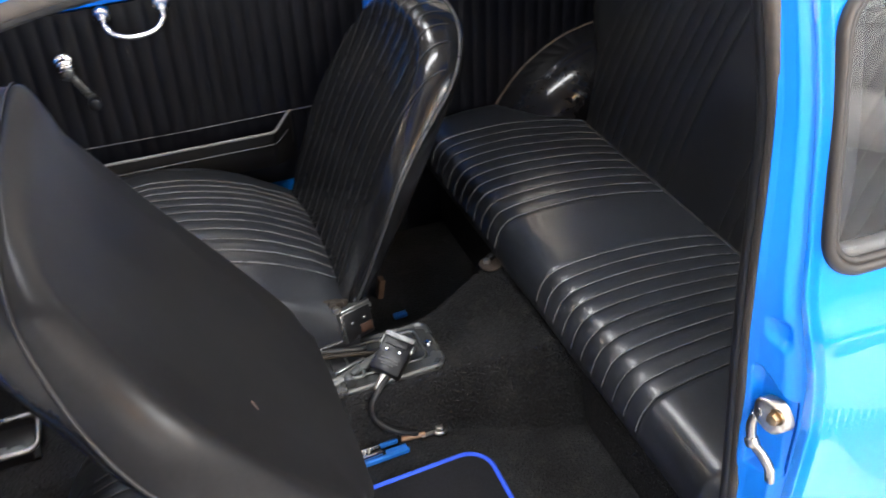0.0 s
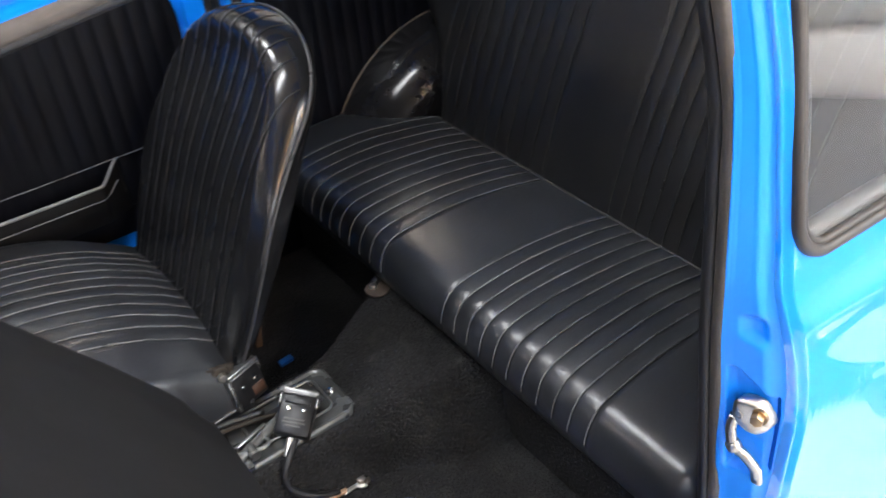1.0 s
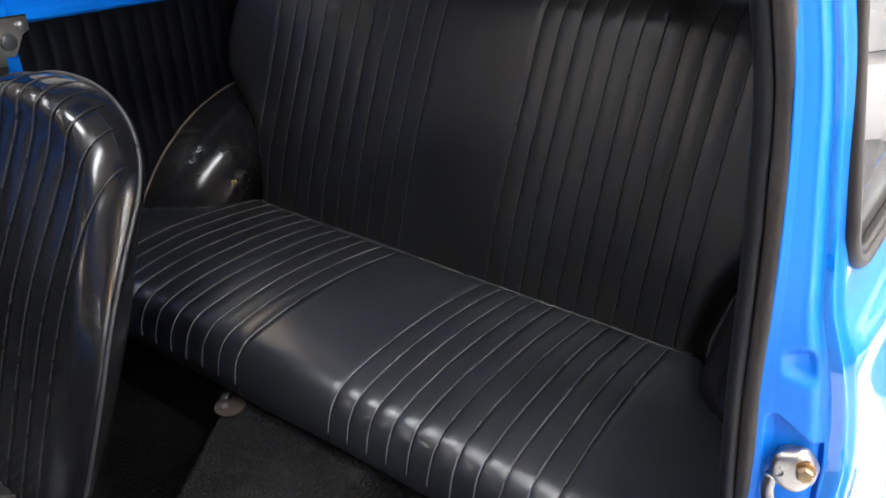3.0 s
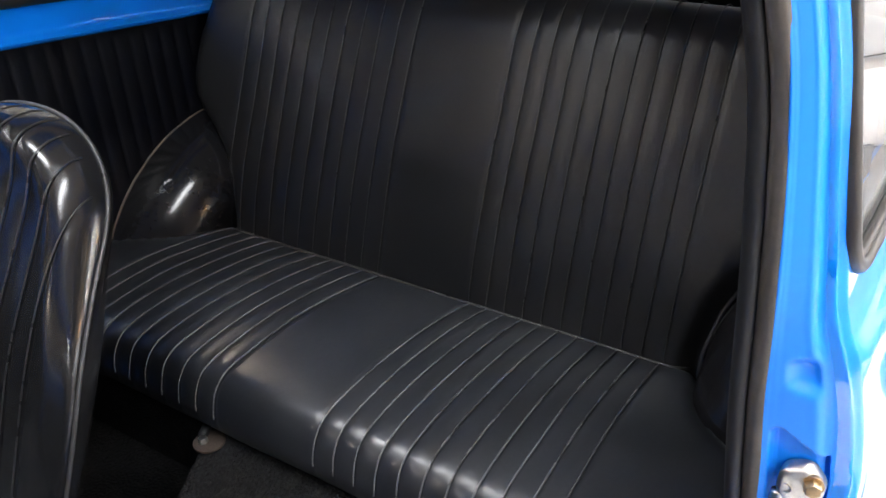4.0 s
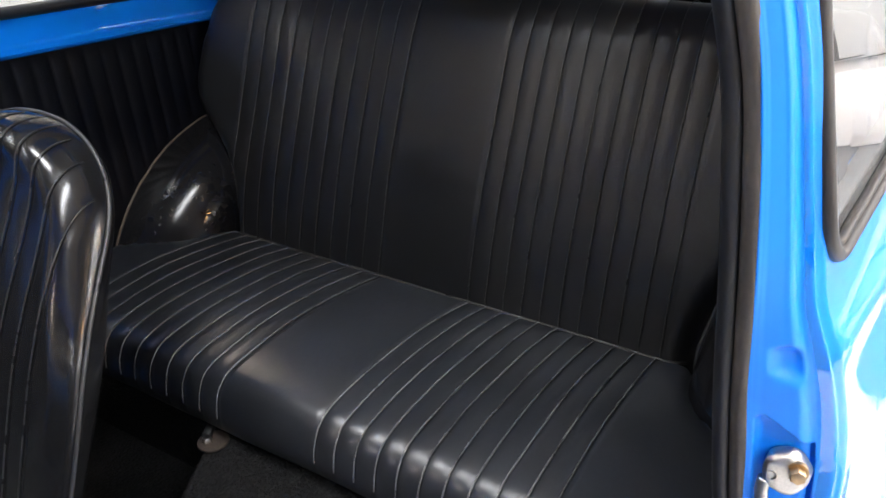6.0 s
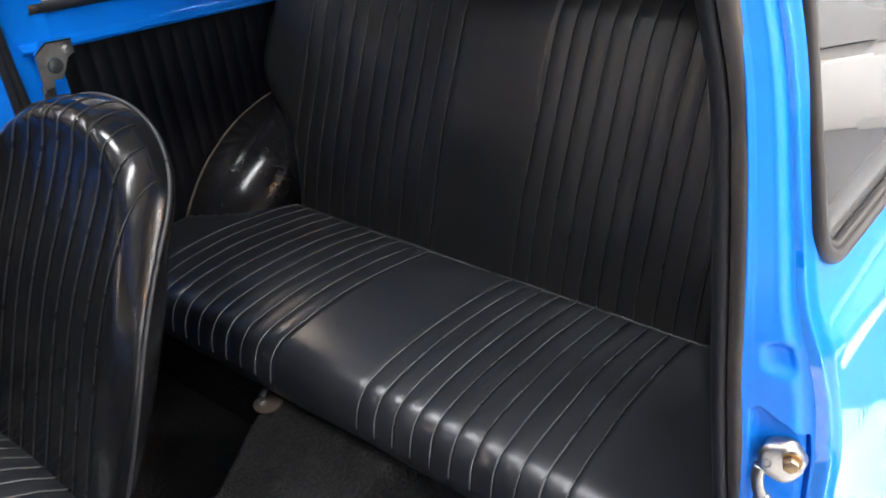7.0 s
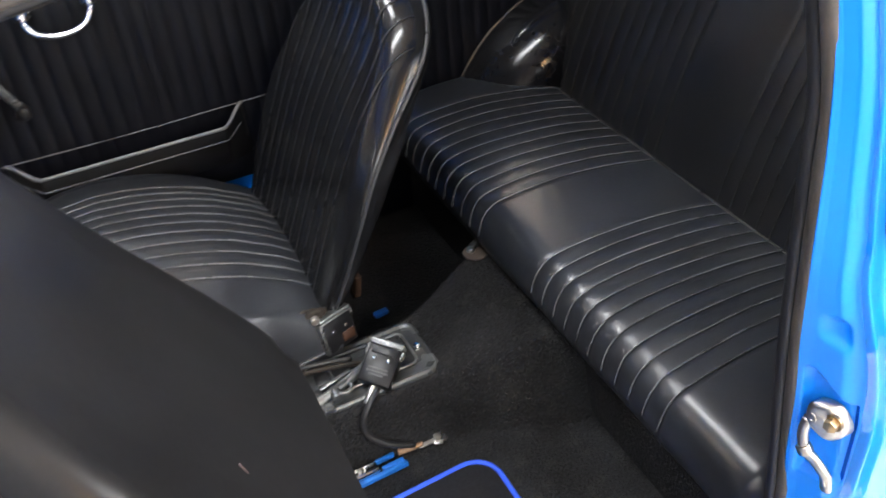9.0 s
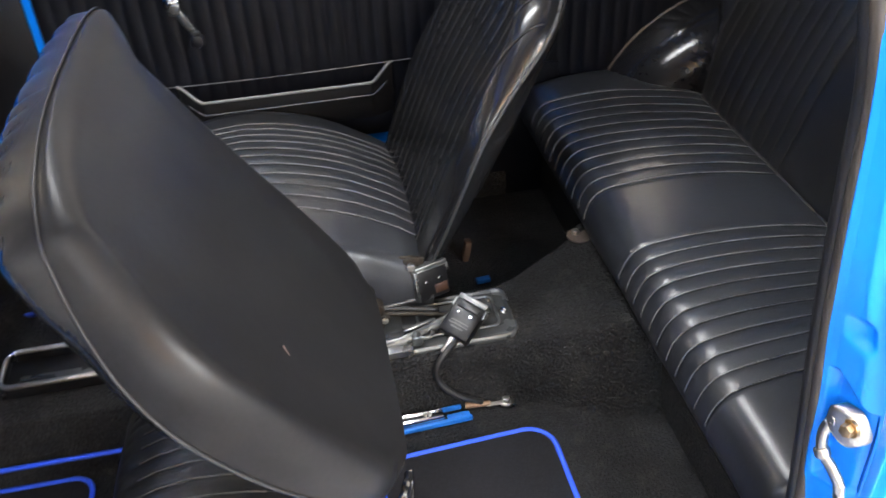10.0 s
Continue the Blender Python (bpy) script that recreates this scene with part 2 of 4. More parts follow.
def rounded(x0, x1, y0, y1, r, n=10):
    out = []
    for cx, cy, a0 in ((x1 - r, y0 + r, -90), (x1 - r, y1 - r, 0), (x0 + r, y1 - r, 90), (x0 + r, y0 + r, 180)):
        for k in range(n):
            a = radians(a0 + 90 * k / (n - 1))
            out.append((cx + r * math.cos(a), cy + r * math.sin(a)))
    return out


def skewed(outline, k, x_ref):
    return [(x, y + k * (x - x_ref)) for x, y in outline]


# ---- the hall round the car ----
GROUND = -0.24
X0, X1, Y0, Y1, TOP = -4.6, 3.1, -4.4, 3.4, 2.75
WX0, WX1, WZ0, WZ1 = -1.3, .7, .95, 2.25


def hall():
    tagged(link_mesh("floor", *slab((X0 - .2, Y0 - .2, GROUND - .1), (X1 + .2, Y1 + .2, GROUND)), CONCRETE, smooth=False),
           "smooth grey painted concrete hall floor", "floor", kind="structure")
    for name, lo, hi in (("wall_front", (X0 - .15, Y0, GROUND), (X0, Y1, TOP)), ("wall_rear", (X1, Y0, GROUND), (X1 + .15, Y1, TOP)),
                         ("wall_near_low", (X0 - .15, Y0 - .15, GROUND), (X1 + .15, Y0, WZ0)), ("wall_near_high", (X0 - .15, Y0 - .15, WZ1), (X1 + .15, Y0, TOP)),
                         ("wall_near_a", (X0 - .15, Y0 - .15, WZ0), (WX0, Y0, WZ1)), ("wall_near_b", (WX1, Y0 - .15, WZ0), (X1 + .15, Y0, WZ1)),
                         ("wall_far", (X0 - .15, Y1, GROUND), (X1 + .15, Y1 + .15, TOP))):
        tagged(link_mesh(name, *slab(lo, hi), WALL_WHITE, smooth=False), "plain white painted hall wall", "wall", kind="structure")
    tagged(link_mesh("ceiling", *slab((X0 - .15, Y0 - .15, TOP), (X1 + .15, Y1 + .15, TOP + .12)), CEILING_WARM, smooth=False),
           "warm beige hall ceiling", "ceiling", kind="structure")


def slab(lo, hi):
    (a, b, c), (d, e, f) = lo, hi
    v = [(a, b, c), (d, b, c), (d, e, c), (a, e, c), (a, b, f), (d, b, f), (d, e, f), (a, e, f)]
    return v, [(0, 1, 2, 3), (4, 5, 6, 7), (0, 1, 5, 4), (1, 2, 6, 5), (2, 3, 7, 6), (3, 0, 4, 7)]


hall()
# Unseen white strips, added so that the side panel mirrors bright bands.
for ya, yb, xe in ((-2.25, -1.62, 1.45), (-1.22, -.86, 2.25)):
    tagged(link_mesh("floor_reflector", *slab((-1.6, ya, GROUND + .001), (xe, yb, GROUND + .005)), REFLECTOR_WHITE, smooth=False),
           "broad white strip added on the hall floor for reflections in the blue panel", "floor marking", "floor lines")


def area(name, at, size, power, colour):
    """A lamp's light, straight below its diffuser."""
    l = bpy.data.lights.new(name, "AREA")
    l.shape, l.size, l.size_y, l.energy, l.color = "RECTANGLE", size[0], size[1], power, colour
    ob = new(name, l)
    ob.location = at
    return ob


# Unseen light, added where surfaces need brightness or a highlight.
def unseen_ceiling_light(at, size, power, colour=(.94, .97, 1.0)):
    t = thing("unseen_ceiling_light", "unseen long white ceiling light with a bright diffuser, added for light", "ceiling light", "hall ceiling lights", at=at)
    w, l = size
    bm = None
    for s in (-1, 1):
        bm = box((l, .03, .06), (0, s * (w / 2 + .015), 0), .004, bm=bm)
        bm = box((.03, w + .06, .06), (s * (l / 2 + .015), 0, 0), .004, bm=bm)
    part("frame", bm, WALL_WHITE, t)
    part("diffuser", box((l, w, .02), (0, 0, -.008), .004), LAMP_GLOW, t, "glowing white diffuser")
    if at[2] < TOP - .1:
        for s in (-1, 1):
            part("hanger", rod((s * l * .38, 0, .015), (s * l * .38, 0, TOP - at[2]), .004, seg=8), STEEL, t, "thin steel hanger rod")
    area("unseen_light_beam", (at[0], at[1], at[2] - .03), (l - .02, w - .02), power, colour)
    return t


for lx, ly, w, l, p in ((-.68, .95, 1.3, .24, 35), (-1.0, -.40, .22, 1.3, 41), (2.2, 1.35, .32, 1.5, 27), (-1.4, 2.3, .32, 1.7, 22),
                        (-3.4, -2.2, .32, 1.7, 18), (-1.2, -2.3, .32, 1.7, 18)):
    unseen_ceiling_light((lx, ly, TOP - .031), (w, l), p)
# Added to brighten the blue side panel; hung low so the roof shades inside.
for lx, ly, w, l, p in ((1.4, -2.3, .32, 1.7, 110), (1.8, -3.6, .32, 1.7, 165), (2.3, -3.0, .32, 1.2, 50)):
    unseen_ceiling_light((lx, ly, 2.02 if ly > -3 else 2.2), (w, l), p)
unseen_ceiling_light((-3.5, 1.7, TOP - .031), (.5, 1.2), 15, (1.0, .68, .40))
unseen_ceiling_light((1.0, 2.55, TOP - .031), (.5, .8), 8, (1.0, .72, .42))


def warm_lamp(at):
    t = thing("unseen_pendant_lamp", "unseen small warm pendant lamp with a white shade, added for orange glints", "pendant lamp", "warm pendant lamps", at=at)
    part("cord", rod((0, 0, 0), (0, 0, TOP - at[2] - .003), .004, seg=8), RUBBER_BLACK, t)
    part("shade", rod((0, 0, -.10), (0, 0, .02), .13, .05, 32), WALL_WHITE, t, "white conical shade")
    globe = bmesh.new()
    bmesh.ops.create_uvsphere(globe, u_segments=24, v_segments=14, radius=.12)
    bmesh.ops.translate(globe, vec=(0, 0, -.15), verts=globe.verts)
    part("bulb", globe, WARM_GLOW, t, "glowing warm globe")


# Unseen lamps, placed along the rays that give arch and seat orange glints.
for place in ((-.10, -2.75, 1.95), (1.50, -2.75, 1.75)):
    warm_lamp(place)


def added_window():
    """Tall added, unseen near-wall window; a lamp in its opening stands for the sky."""
    w = thing("window_1", "unseen white framed hall window added to light the car's near side", "window", kind="structure")
    cx, cz = (WX0 + WX1) / 2, (WZ0 + WZ1) / 2
    bm = None
    for z in (WZ0 + .03, cz, WZ1 - .03):
        bm = box((WX1 - WX0, .06, .05), (cx, Y0 - .05, z), .006, bm=bm)
    for x in (WX0 + .03, cx, WX1 - .03):
        bm = box((.05, .06, WZ1 - WZ0), (x, Y0 - .052, cz), .006, bm=bm)
    part("window_frame", bm, WALL_WHITE, w)
    a = area("window_daylight", (cx, Y0 - .10, cz), (WX1 - WX0, WZ1 - WZ0), 55, (.92, .97, 1.0))
    a.rotation_euler = (radians(90), 0, 0)


added_window()


# panelled rear wall
def panelled_wall():
    bm_joint = box((.02, Y1 - Y0 - .1, 2.3), (X1 - .011, (Y0 + Y1) / 2, GROUND + 1.5))
    back = part("trim_rear", bm_joint, JOINT_DARK, None, smooth=False)
    tagged(back, "dark backing behind pale wall panels", "wall panelling", kind="structure")
    pw, ph = 0.95, 0.52
    me = None
    for i in range(4):
        for j in range(8):
            y, z = Y0 + .1 + (j + .5) * pw, GROUND + .62 + i * (ph + .03)
            if me is None:
                ob = part("panel", box((.03, pw - .025, ph), (0, 0, 0), .006), PANEL_GREY, back)
                me = ob.data
            else:
                ob = new("panel", me)
                ob.parent = back
            ob.location = (X1 - .03, y, z)
    tagged(part("baseboard", box((.05, Y1 - Y0 - .02, .30), (X1 - .03, (Y0 + Y1) / 2, GROUND + .15), .008), SKIRT_WHITE, None),
           "broad white painted plinth along the panelled wall", "plinth", kind="structure")


panelled_wall()
# Stand-in for an unknown dark brown thing beyond the door glass.
tagged(part("trim_far", box((5.3, .03, 2.20), (-1.65, Y1 - .016, GROUND + 1.101), .006), BACKDROP_BROWN, None),
       "dark brown stand-in panel along the hall wall", "wall panelling", kind="structure")


# ---- the car's shell ----
car = thing("car", "bright blue small two-door car with its roof open", "car", at=(0, 0, 0))
SEAL = [(0.0, -.002, -.645), (.2, -.004, -.64), (.35, -.008, -.632), (.4, -.014, -.631), (.5, -.018, -.6235), (.6, -.026, -.620), (.7, -.032, -.618),
        (.8, -.034, -.611), (.87, -.036, -.602), (.95, -.043, -.585), (1.0, -.05, -.572), (1.10, -.07, -.555)]
CREASE = [(0.0, .004, -.665), (.2, .012, -.685), (.45, .0125, -.690), (.5, .012, -.688), (.55, .010, -.681), (.6, .002, -.671), (.65, -.003, -.656), (.7, -.004, -.648),
          (.75, -.007, -.641), (.85, -.013, -.628), (.95, -.022, -.606), (1.0, -.027, -.592), (1.05, -.032, -.578), (1.1, -.038, -.56)]


SEAL_LINE, CREASE_LINE = smooth_path(SEAL, 3000), smooth_path(CREASE, 3000)


def along(line, z):
    return float(np.interp(z, line[:, 0], line[:, 1])), float(np.interp(z, line[:, 0], line[:, 2]))


def seal_at(z):
    return along(SEAL_LINE, z)


def crease_at(z):
    return along(CREASE_LINE, z)


def skin_y(x, z):
    """Outer skin of the near side, by height and length."""
    cx, cy = crease_at(z)
    swell = .065 * ease(0.0, .42, x - cx) * (ease(.74, .40, z) + ease(.76, .34, z) + ease(.72, .30, z)) / 3
    belt = -.006 * math.exp(-((z - .605) / .018) ** 2) * ease(.0, .03, x - cx)
    return cy - swell + belt - .006 * ease(0, .012, x - cx)


PILLAR = smooth_path([(-.24, .006), (-.06, -.005), (.06, -.0055), (.15, -.005), (.22, -.005), (.34, -.005), (.48, -.005), (.60, -.0052), (.67, -.002), (.73, .004), (.79, .006), (.90, .005), (1.0, 0)], 64)


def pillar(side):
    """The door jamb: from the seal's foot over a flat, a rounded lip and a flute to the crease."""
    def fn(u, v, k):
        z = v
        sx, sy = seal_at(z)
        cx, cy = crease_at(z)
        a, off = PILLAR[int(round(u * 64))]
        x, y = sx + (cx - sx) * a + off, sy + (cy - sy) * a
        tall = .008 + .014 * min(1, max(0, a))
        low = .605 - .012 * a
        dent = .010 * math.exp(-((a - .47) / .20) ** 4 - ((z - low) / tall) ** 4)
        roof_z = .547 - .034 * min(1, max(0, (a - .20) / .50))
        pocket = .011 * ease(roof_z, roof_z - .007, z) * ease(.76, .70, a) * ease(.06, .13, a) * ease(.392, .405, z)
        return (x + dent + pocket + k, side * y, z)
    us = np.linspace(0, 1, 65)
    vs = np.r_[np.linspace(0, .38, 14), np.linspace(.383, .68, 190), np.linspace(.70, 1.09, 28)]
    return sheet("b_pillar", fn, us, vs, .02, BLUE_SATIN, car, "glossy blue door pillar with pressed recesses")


WIN = dict(x0=.006, x1=.50, z0=.668, z1=.96, r=.05)


def opening(n, grow=0.0, d=WIN):
    """Rounded outline of the quarter window in x, z; its rear edge leans forward."""
    pts = []
    x0, x1, z0, z1, r = d["x0"] - grow, d["x1"] + grow, d["z0"] - grow, d["z1"] + grow, d["r"] + grow
    for cx, cz, a0 in ((x1 - r, z0 + r, -90), (x1 - r, z1 - r, 0), (x0 + r, z1 - r, 90), (x0 + r, z0 + r, 180)):
        for k in range(n // 4):
            a = radians(a0 + 90 * k / (n // 4 - 1))
            x, z = cx + r * math.cos(a), cz + r * math.sin(a)
            if cx > .3:
                x -= .22 * (z - z0) / (z1 - z0)
            pts.append((x - .012 * (z - z0) / (z1 - z0), z))
    return pts


def quarter_panel(side):
    """Rear side of the shell round its window opening."""
    hole = opening(160)
    z_lo, z_hi, x_hi = -.06, 1.08, 1.15
    cxm, czm = .19, .79
    angles = list(np.linspace(-math.pi, math.pi, 221)[:-1])
    for x, z in ((x_hi, z_lo), (x_hi, z_hi), (crease_at(z_lo)[0], z_lo), (crease_at(z_hi)[0], z_hi)):
        angles.append(math.atan2(z - czm, x - cxm))
    angles += [math.atan2(z - czm, x - cxm) for x, z in opening(24)]
    inner, outer = [], []
    for a in sorted(angles):
        dx, dz = math.cos(a), math.sin(a)
        r_in = 0
        for (x1, z1), (x2, z2) in zip(hole, hole[1:] + hole[:1]):
            ex, ez = x2 - x1, z2 - z1
            det = dx * -ez + ex * dz
            if abs(det) < 1e-12:
                continue
            t = ((x1 - cxm) * -ez + ex * (z1 - czm)) / det
            w = (dx * (z1 - czm) - dz * (x1 - cxm)) / det
            if t > 0 and -1e-6 <= w <= 1 + 1e-6:
                r_in = max(r_in, t)
        k = min((x_hi - cxm) / dx if dx > 1e-9 else 1e9, (z_hi - czm) / dz if dz > 1e-9 else 1e9, (z_lo - czm) / dz if dz < -1e-9 else 1e9)
        if dx < -1e-9:
            lo, hi = 0.0, 3.0
            for _ in range(40):
                mid = (lo + hi) / 2
                zz = min(z_hi, max(z_lo, czm + dz * mid))
                if cxm + dx * mid > crease_at(zz)[0]:
                    lo = mid
                else:
                    hi = mid
            k = min(k, lo)
        inner.append((cxm + dx * r_in, czm + dz * r_in))
        outer.append((cxm + dx * k, czm + dz * k))
    rows = 84
    verts, layers = [], []
    for thick in (0.0, .03):
        for i in range(rows):
            s = (i / (rows - 1)) ** 1.3
            for (a, b), (c, d) in zip(inner, outer):
                x, z = a + (c - a) * s, b + (d - b) * s
                y = skin_y(x, z) + thick + (.008 * (1 - i / 1.5) if i < 2 and thick == 0 else 0)
                verts.append((x, side * y, z))
    m = len(inner)
    faces = grid_faces(rows, m, 0, True) + grid_faces(rows, m, rows * m, True)
    for j in range(m):
        k = (j + 1) % m
        faces.append((j, k, rows * m + k, rows * m + j))
        a = (rows - 1) * m
        faces.append((a + j, a + k, rows * m + a + k, rows * m + a + j))
    ob = link_mesh("quarter_panel", verts, faces, BLUE, car, True, "glossy blue rear side panel", 45)
    shade = []
    for v in ob.data.vertices:
        x, y, z = v.co
        e = .0015
        gx, gz = (skin_y(x + e, z) - skin_y(x - e, z)) / (2 * e), (skin_y(x, z + e) - skin_y(x, z - e)) / (2 * e)
        out = 1 if abs(y - side * skin_y(x, z)) < .012 else -1
        shade.append(Vector((gx, -side, gz)).normalized() * out)
    ob.data.normals_split_custom_set_from_vertices(shade)
    w = new("quarter_window")
    w.parent = car
    tagged(w, "fixed quarter window in a grey rubber gasket with chrome insert")
    def ring(grow, lift, r, mat, name, label, flat=1.0):
        pts = [(x, side * (skin_y(x, z) - lift), z) for x, z in opening(96, grow)]
        tube(name, pts, r, mat, w, 10, True, label, flat)
    ring(-.0055, .001, .0072, RUBBER_GREY, "gasket", "grey rubber gasket")
    ring(-.0135, .000, .0045, RUBBER_GREY, "gasket_lip", "inner rubber lip")
    ring(-.0065, .0066, .0011, CHROME, "chrome_insert", "bright chrome insert")
    ring(-.010, -.020, .013, RUBBER_GREY, "inner_gasket", "grey rubber inside the opening")
    pts = opening(96, -.010)
    v = [(x, side * (skin_y(x, z) + .004), z) for x, z in pts] + [(x, side * (skin_y(x, z) + .008), z) for x, z in pts]
    k = len(pts)
    f = [tuple(range(k)), tuple(range(k, 2 * k))] + [(i, (i + 1) % k, k + (i + 1) % k, k + i) for i in range(k)]
    pane = link_mesh("pane", v, f, GLASS, w, False, "clear glass")
    pane.visible_shadow = False
    return ob


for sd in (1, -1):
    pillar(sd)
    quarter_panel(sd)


def door_seal(side):
    """Rubber weatherstrip round the rear edge and top of the door opening, two lips."""
    zs = np.linspace(0.0, .93, 60)
    pts = [(seal_at(z)[0] - .001, seal_at(z)[1] + .0075, z) for z in zs]
    top = [(-.062, -.566, 1.02), (-.10, -.558, 1.057), (-.17, -.555, 1.070), (-.30, -.556, 1.064), (-.45, -.558, 1.051), (-.593, -.560, 1.033), (-.655, -.561, 1.023), (-.75, -.565, .996), (-.88, -.575, .93)]
    path = smooth_path(pts[::6] + top, 150)
    tube("door_seal", [(x, side * y, z) for x, y, z in path], .0086, RUBBER, car, 12, False, "worn brown-black rubber door seal", 1.0)
    tube("door_seal_lip", [(x - .001, side * (y + .0150), z - (.010 if x < -.06 else 0)) for x, y, z in path], .0082, RUBBER_BLACK, car, 10, False, "inner black rubber lip")


def door_frame(side):
    """Blue metal between the seal's upper run and the rain gutter."""
    path = smooth_path([(-.10, 1.060), (-.17, 1.073), (-.30, 1.067), (-.45, 1.054), (-.593, 1.036), (-.655, 1.026), (-.75, .999), (-.88, .933)], 40)
    def fn(u, v, k):
        x, z = path[int(round(u))]
        top = max(z + .014, 1.100 - .25 * max(0, -.70 - x))
        flare = .009 * math.exp(-((v - .30) / .09) ** 2)
        return (x, side * (-.566 - .024 * v ** .8 - flare + k), z + (top - z) * v)
    sheet("door_frame", fn, range(41), np.linspace(0, 1, 20), .014, BLUE, car, "blue metal above the door opening")


for sd in (1, -1):
    door_seal(sd)
    door_frame(sd)


def roof():
    """Side rails, front header and rear roof round the open folding top."""
    def skin(u, v, k):
        return (u, v * .57, 1.215 - .11 * abs(v) ** 3 - .05 * ease(.55, 1.0, u) - .06 * ease(-.6, -.9, u) + k)
    # Unseen here; its front edge is set to shade the rail and backrest top.
    sheet("roof_rear", skin, np.linspace(.20, 1.10, 30), np.linspace(-1, 1, 41), .02, BLUE, car, "blue rear roof panel")
    sheet("roof_header", skin, np.linspace(-.92, -.74, 8), np.linspace(-1, 1, 41), .03, BLUE, car, "blue front roof header")
    for side in (1, -1):
        sheet("roof_side", lambda u, v, k: skin(u, side * v, k), np.linspace(-.74, .20, 20), np.linspace(.80, 1, 8), .02, BLUE, car, "blue roof side")
        sheet("headlining", lambda u, v, k: tuple(np.array(skin(u, side * v, k)) - (0, 0, .034)), np.linspace(-.74, .20, 20), np.linspace(.79, .985, 8), .010, HEADLINING, car, "pale headlining under the roof side")
        # Added out of view to keep lamp light off the far waist rail.
        sheet("roof_shade", lambda u, v, k: skin(u, side * v, k), np.linspace(-.12, .195, 8), np.linspace(.53, .795, 8), .02, BLUE, car, "unseen blue roof piece added to shade the waist rail")
        path = smooth_path([(-.95, side * .57, .99), (-.80, side * .572, 1.07), (-.5, side * .572, 1.105), (-.2, side * .572, 1.11), (.3, side * .575, 1.10), (.8, side * .56, 1.06)], 60)
        tube("roof_gutter", path, .012, BLUE, car, 10, False, "blue rain gutter over the door", 1.4)
        pil = smooth_path([(-1.24, side * .60, .64), (-1.12, side * .595, .80), (-1.0, side * .58, .95), (-.90, side * .565, 1.06)], 30)
        tube("windscreen_pillar", pil, .026, BLUE, car, 12, False, "slim blue windscreen pillar")
    sheet("headlining", lambda u, v, k: tuple(np.array(skin(u, v, k)) - (0, 0, .034)), np.linspace(.20, 1.02, 24), np.linspace(-.985, .985, 31), .010, HEADLINING, car, "pale headlining under the rear roof")
    t = thing("folded_top", "black canvas folding top rolled back on the roof", "folding top")
    path = [(.24, y, 1.245 + .018 * math.cos(y * 3)) for y in np.linspace(-.44, .44, 20)]
    tube("canvas_roll", path, .045, RUBBER_BLACK, t, 14)


roof()


def floor_z(x, y):
    """Floor with its central tunnel, which rises and widens to the rear."""
    top = .118 + .057 * ease(-.20, .03, x)
    half = .060 + .055 * ease(-.22, .02, x)
    wall = .040 + .03 * ease(-.22, .02, x)
    near = ease(half + wall, half, -y) if y < 0 else ease(half + .035 + .012, half + .035, y)
    toe = .22 * ease(-1.10, -1.35, x)
    return max(top * near, toe)


def carpet():
    ys = np.r_[np.linspace(-.60, -.20, 16), np.linspace(-.19, .19, 96), np.linspace(.20, .60, 16)]
    def fn(u, v, k):
        return (u, v, floor_z(u, v) + .0015 * noise.noise((u * 30, v * 30, 0)) - k)
    ob = sheet("carpet", fn, np.r_[np.linspace(-1.40, -.5, 30), np.linspace(-.49, .05, 70)], ys, .008, CARPET, None, sharp=80)
    tagged(ob, "worn black carpet moulded over the floor and tunnel", "carpet", kind="structure")
    def riser(u, v, k):
        return (.045 + k, u, v)
    ob = sheet("carpet_riser", riser, np.linspace(-.60, .60, 40), np.linspace(.0, .27, 8), .008, CARPET, None)
    tagged(ob, "black carpet on the upright under the rear bench", "carpet", kind="structure")
    def pan(u, v, k):
        return (u, v, -.03 - k)
    sheet("floor_pan", pan, np.linspace(-1.42, 1.1, 6), np.linspace(-.655, .655, 6), .02, BLUE, car)
    for side in (-1, 1):
        bm = box((1.42, .05, .13), (-.72, side * .635, .005), .012)
        part("sill", bm, BLUE, car, "blue door sill")
        bm = box((1.36, .032, .10), (-.72, side * .602, .02), .010)
        part("sill_step", bm, CARPET, car, "black carpeted inner sill")


carpet()


def closing_panels():
    """Bulkhead, screens and tail that close the shell."""
    part("bulkhead", box((.03, 1.24, .62), (-1.42, 0, .29), .01), TRIM_VINYL, car, "black-trimmed front bulkhead")
    part("cowl", box((.26, 1.22, .05), (-1.32, 0, .66), .02), BLUE, car, "blue scuttle under the windscreen")
    ws = sheet("windscreen", lambda u, v, k: (-1.22 + .36 * u + k, v * .55, .685 + .40 * u), np.linspace(0, 1, 6), np.linspace(-1, 1, 12), .005, GLASS, car, "clear windscreen")
    ws.visible_shadow = False
    rw = sheet("rear_window", lambda u, v, k: (1.12 - .14 * u + k, v * .48, .76 + .36 * u), np.linspace(0, 1, 6), np.linspace(-1, 1, 12), .005, GLASS, car, "clear rear window")
    rw.visible_shadow = False
    part("tail_panel", box((.04, 1.22, .80), (1.14, 0, .37), .015), BLUE, car, "blue tail panel")
    part("rear_shelf", box((.50, 1.10, .02), (.88, 0, .735), .006), TRIM_VINYL, car, "black parcel shelf")
    part("rear_bulkhead", box((.02, 1.20, .74), (.72, 0, .36), .005), TRIM_VINYL, car, "black rear bulkhead")


closing_panels()


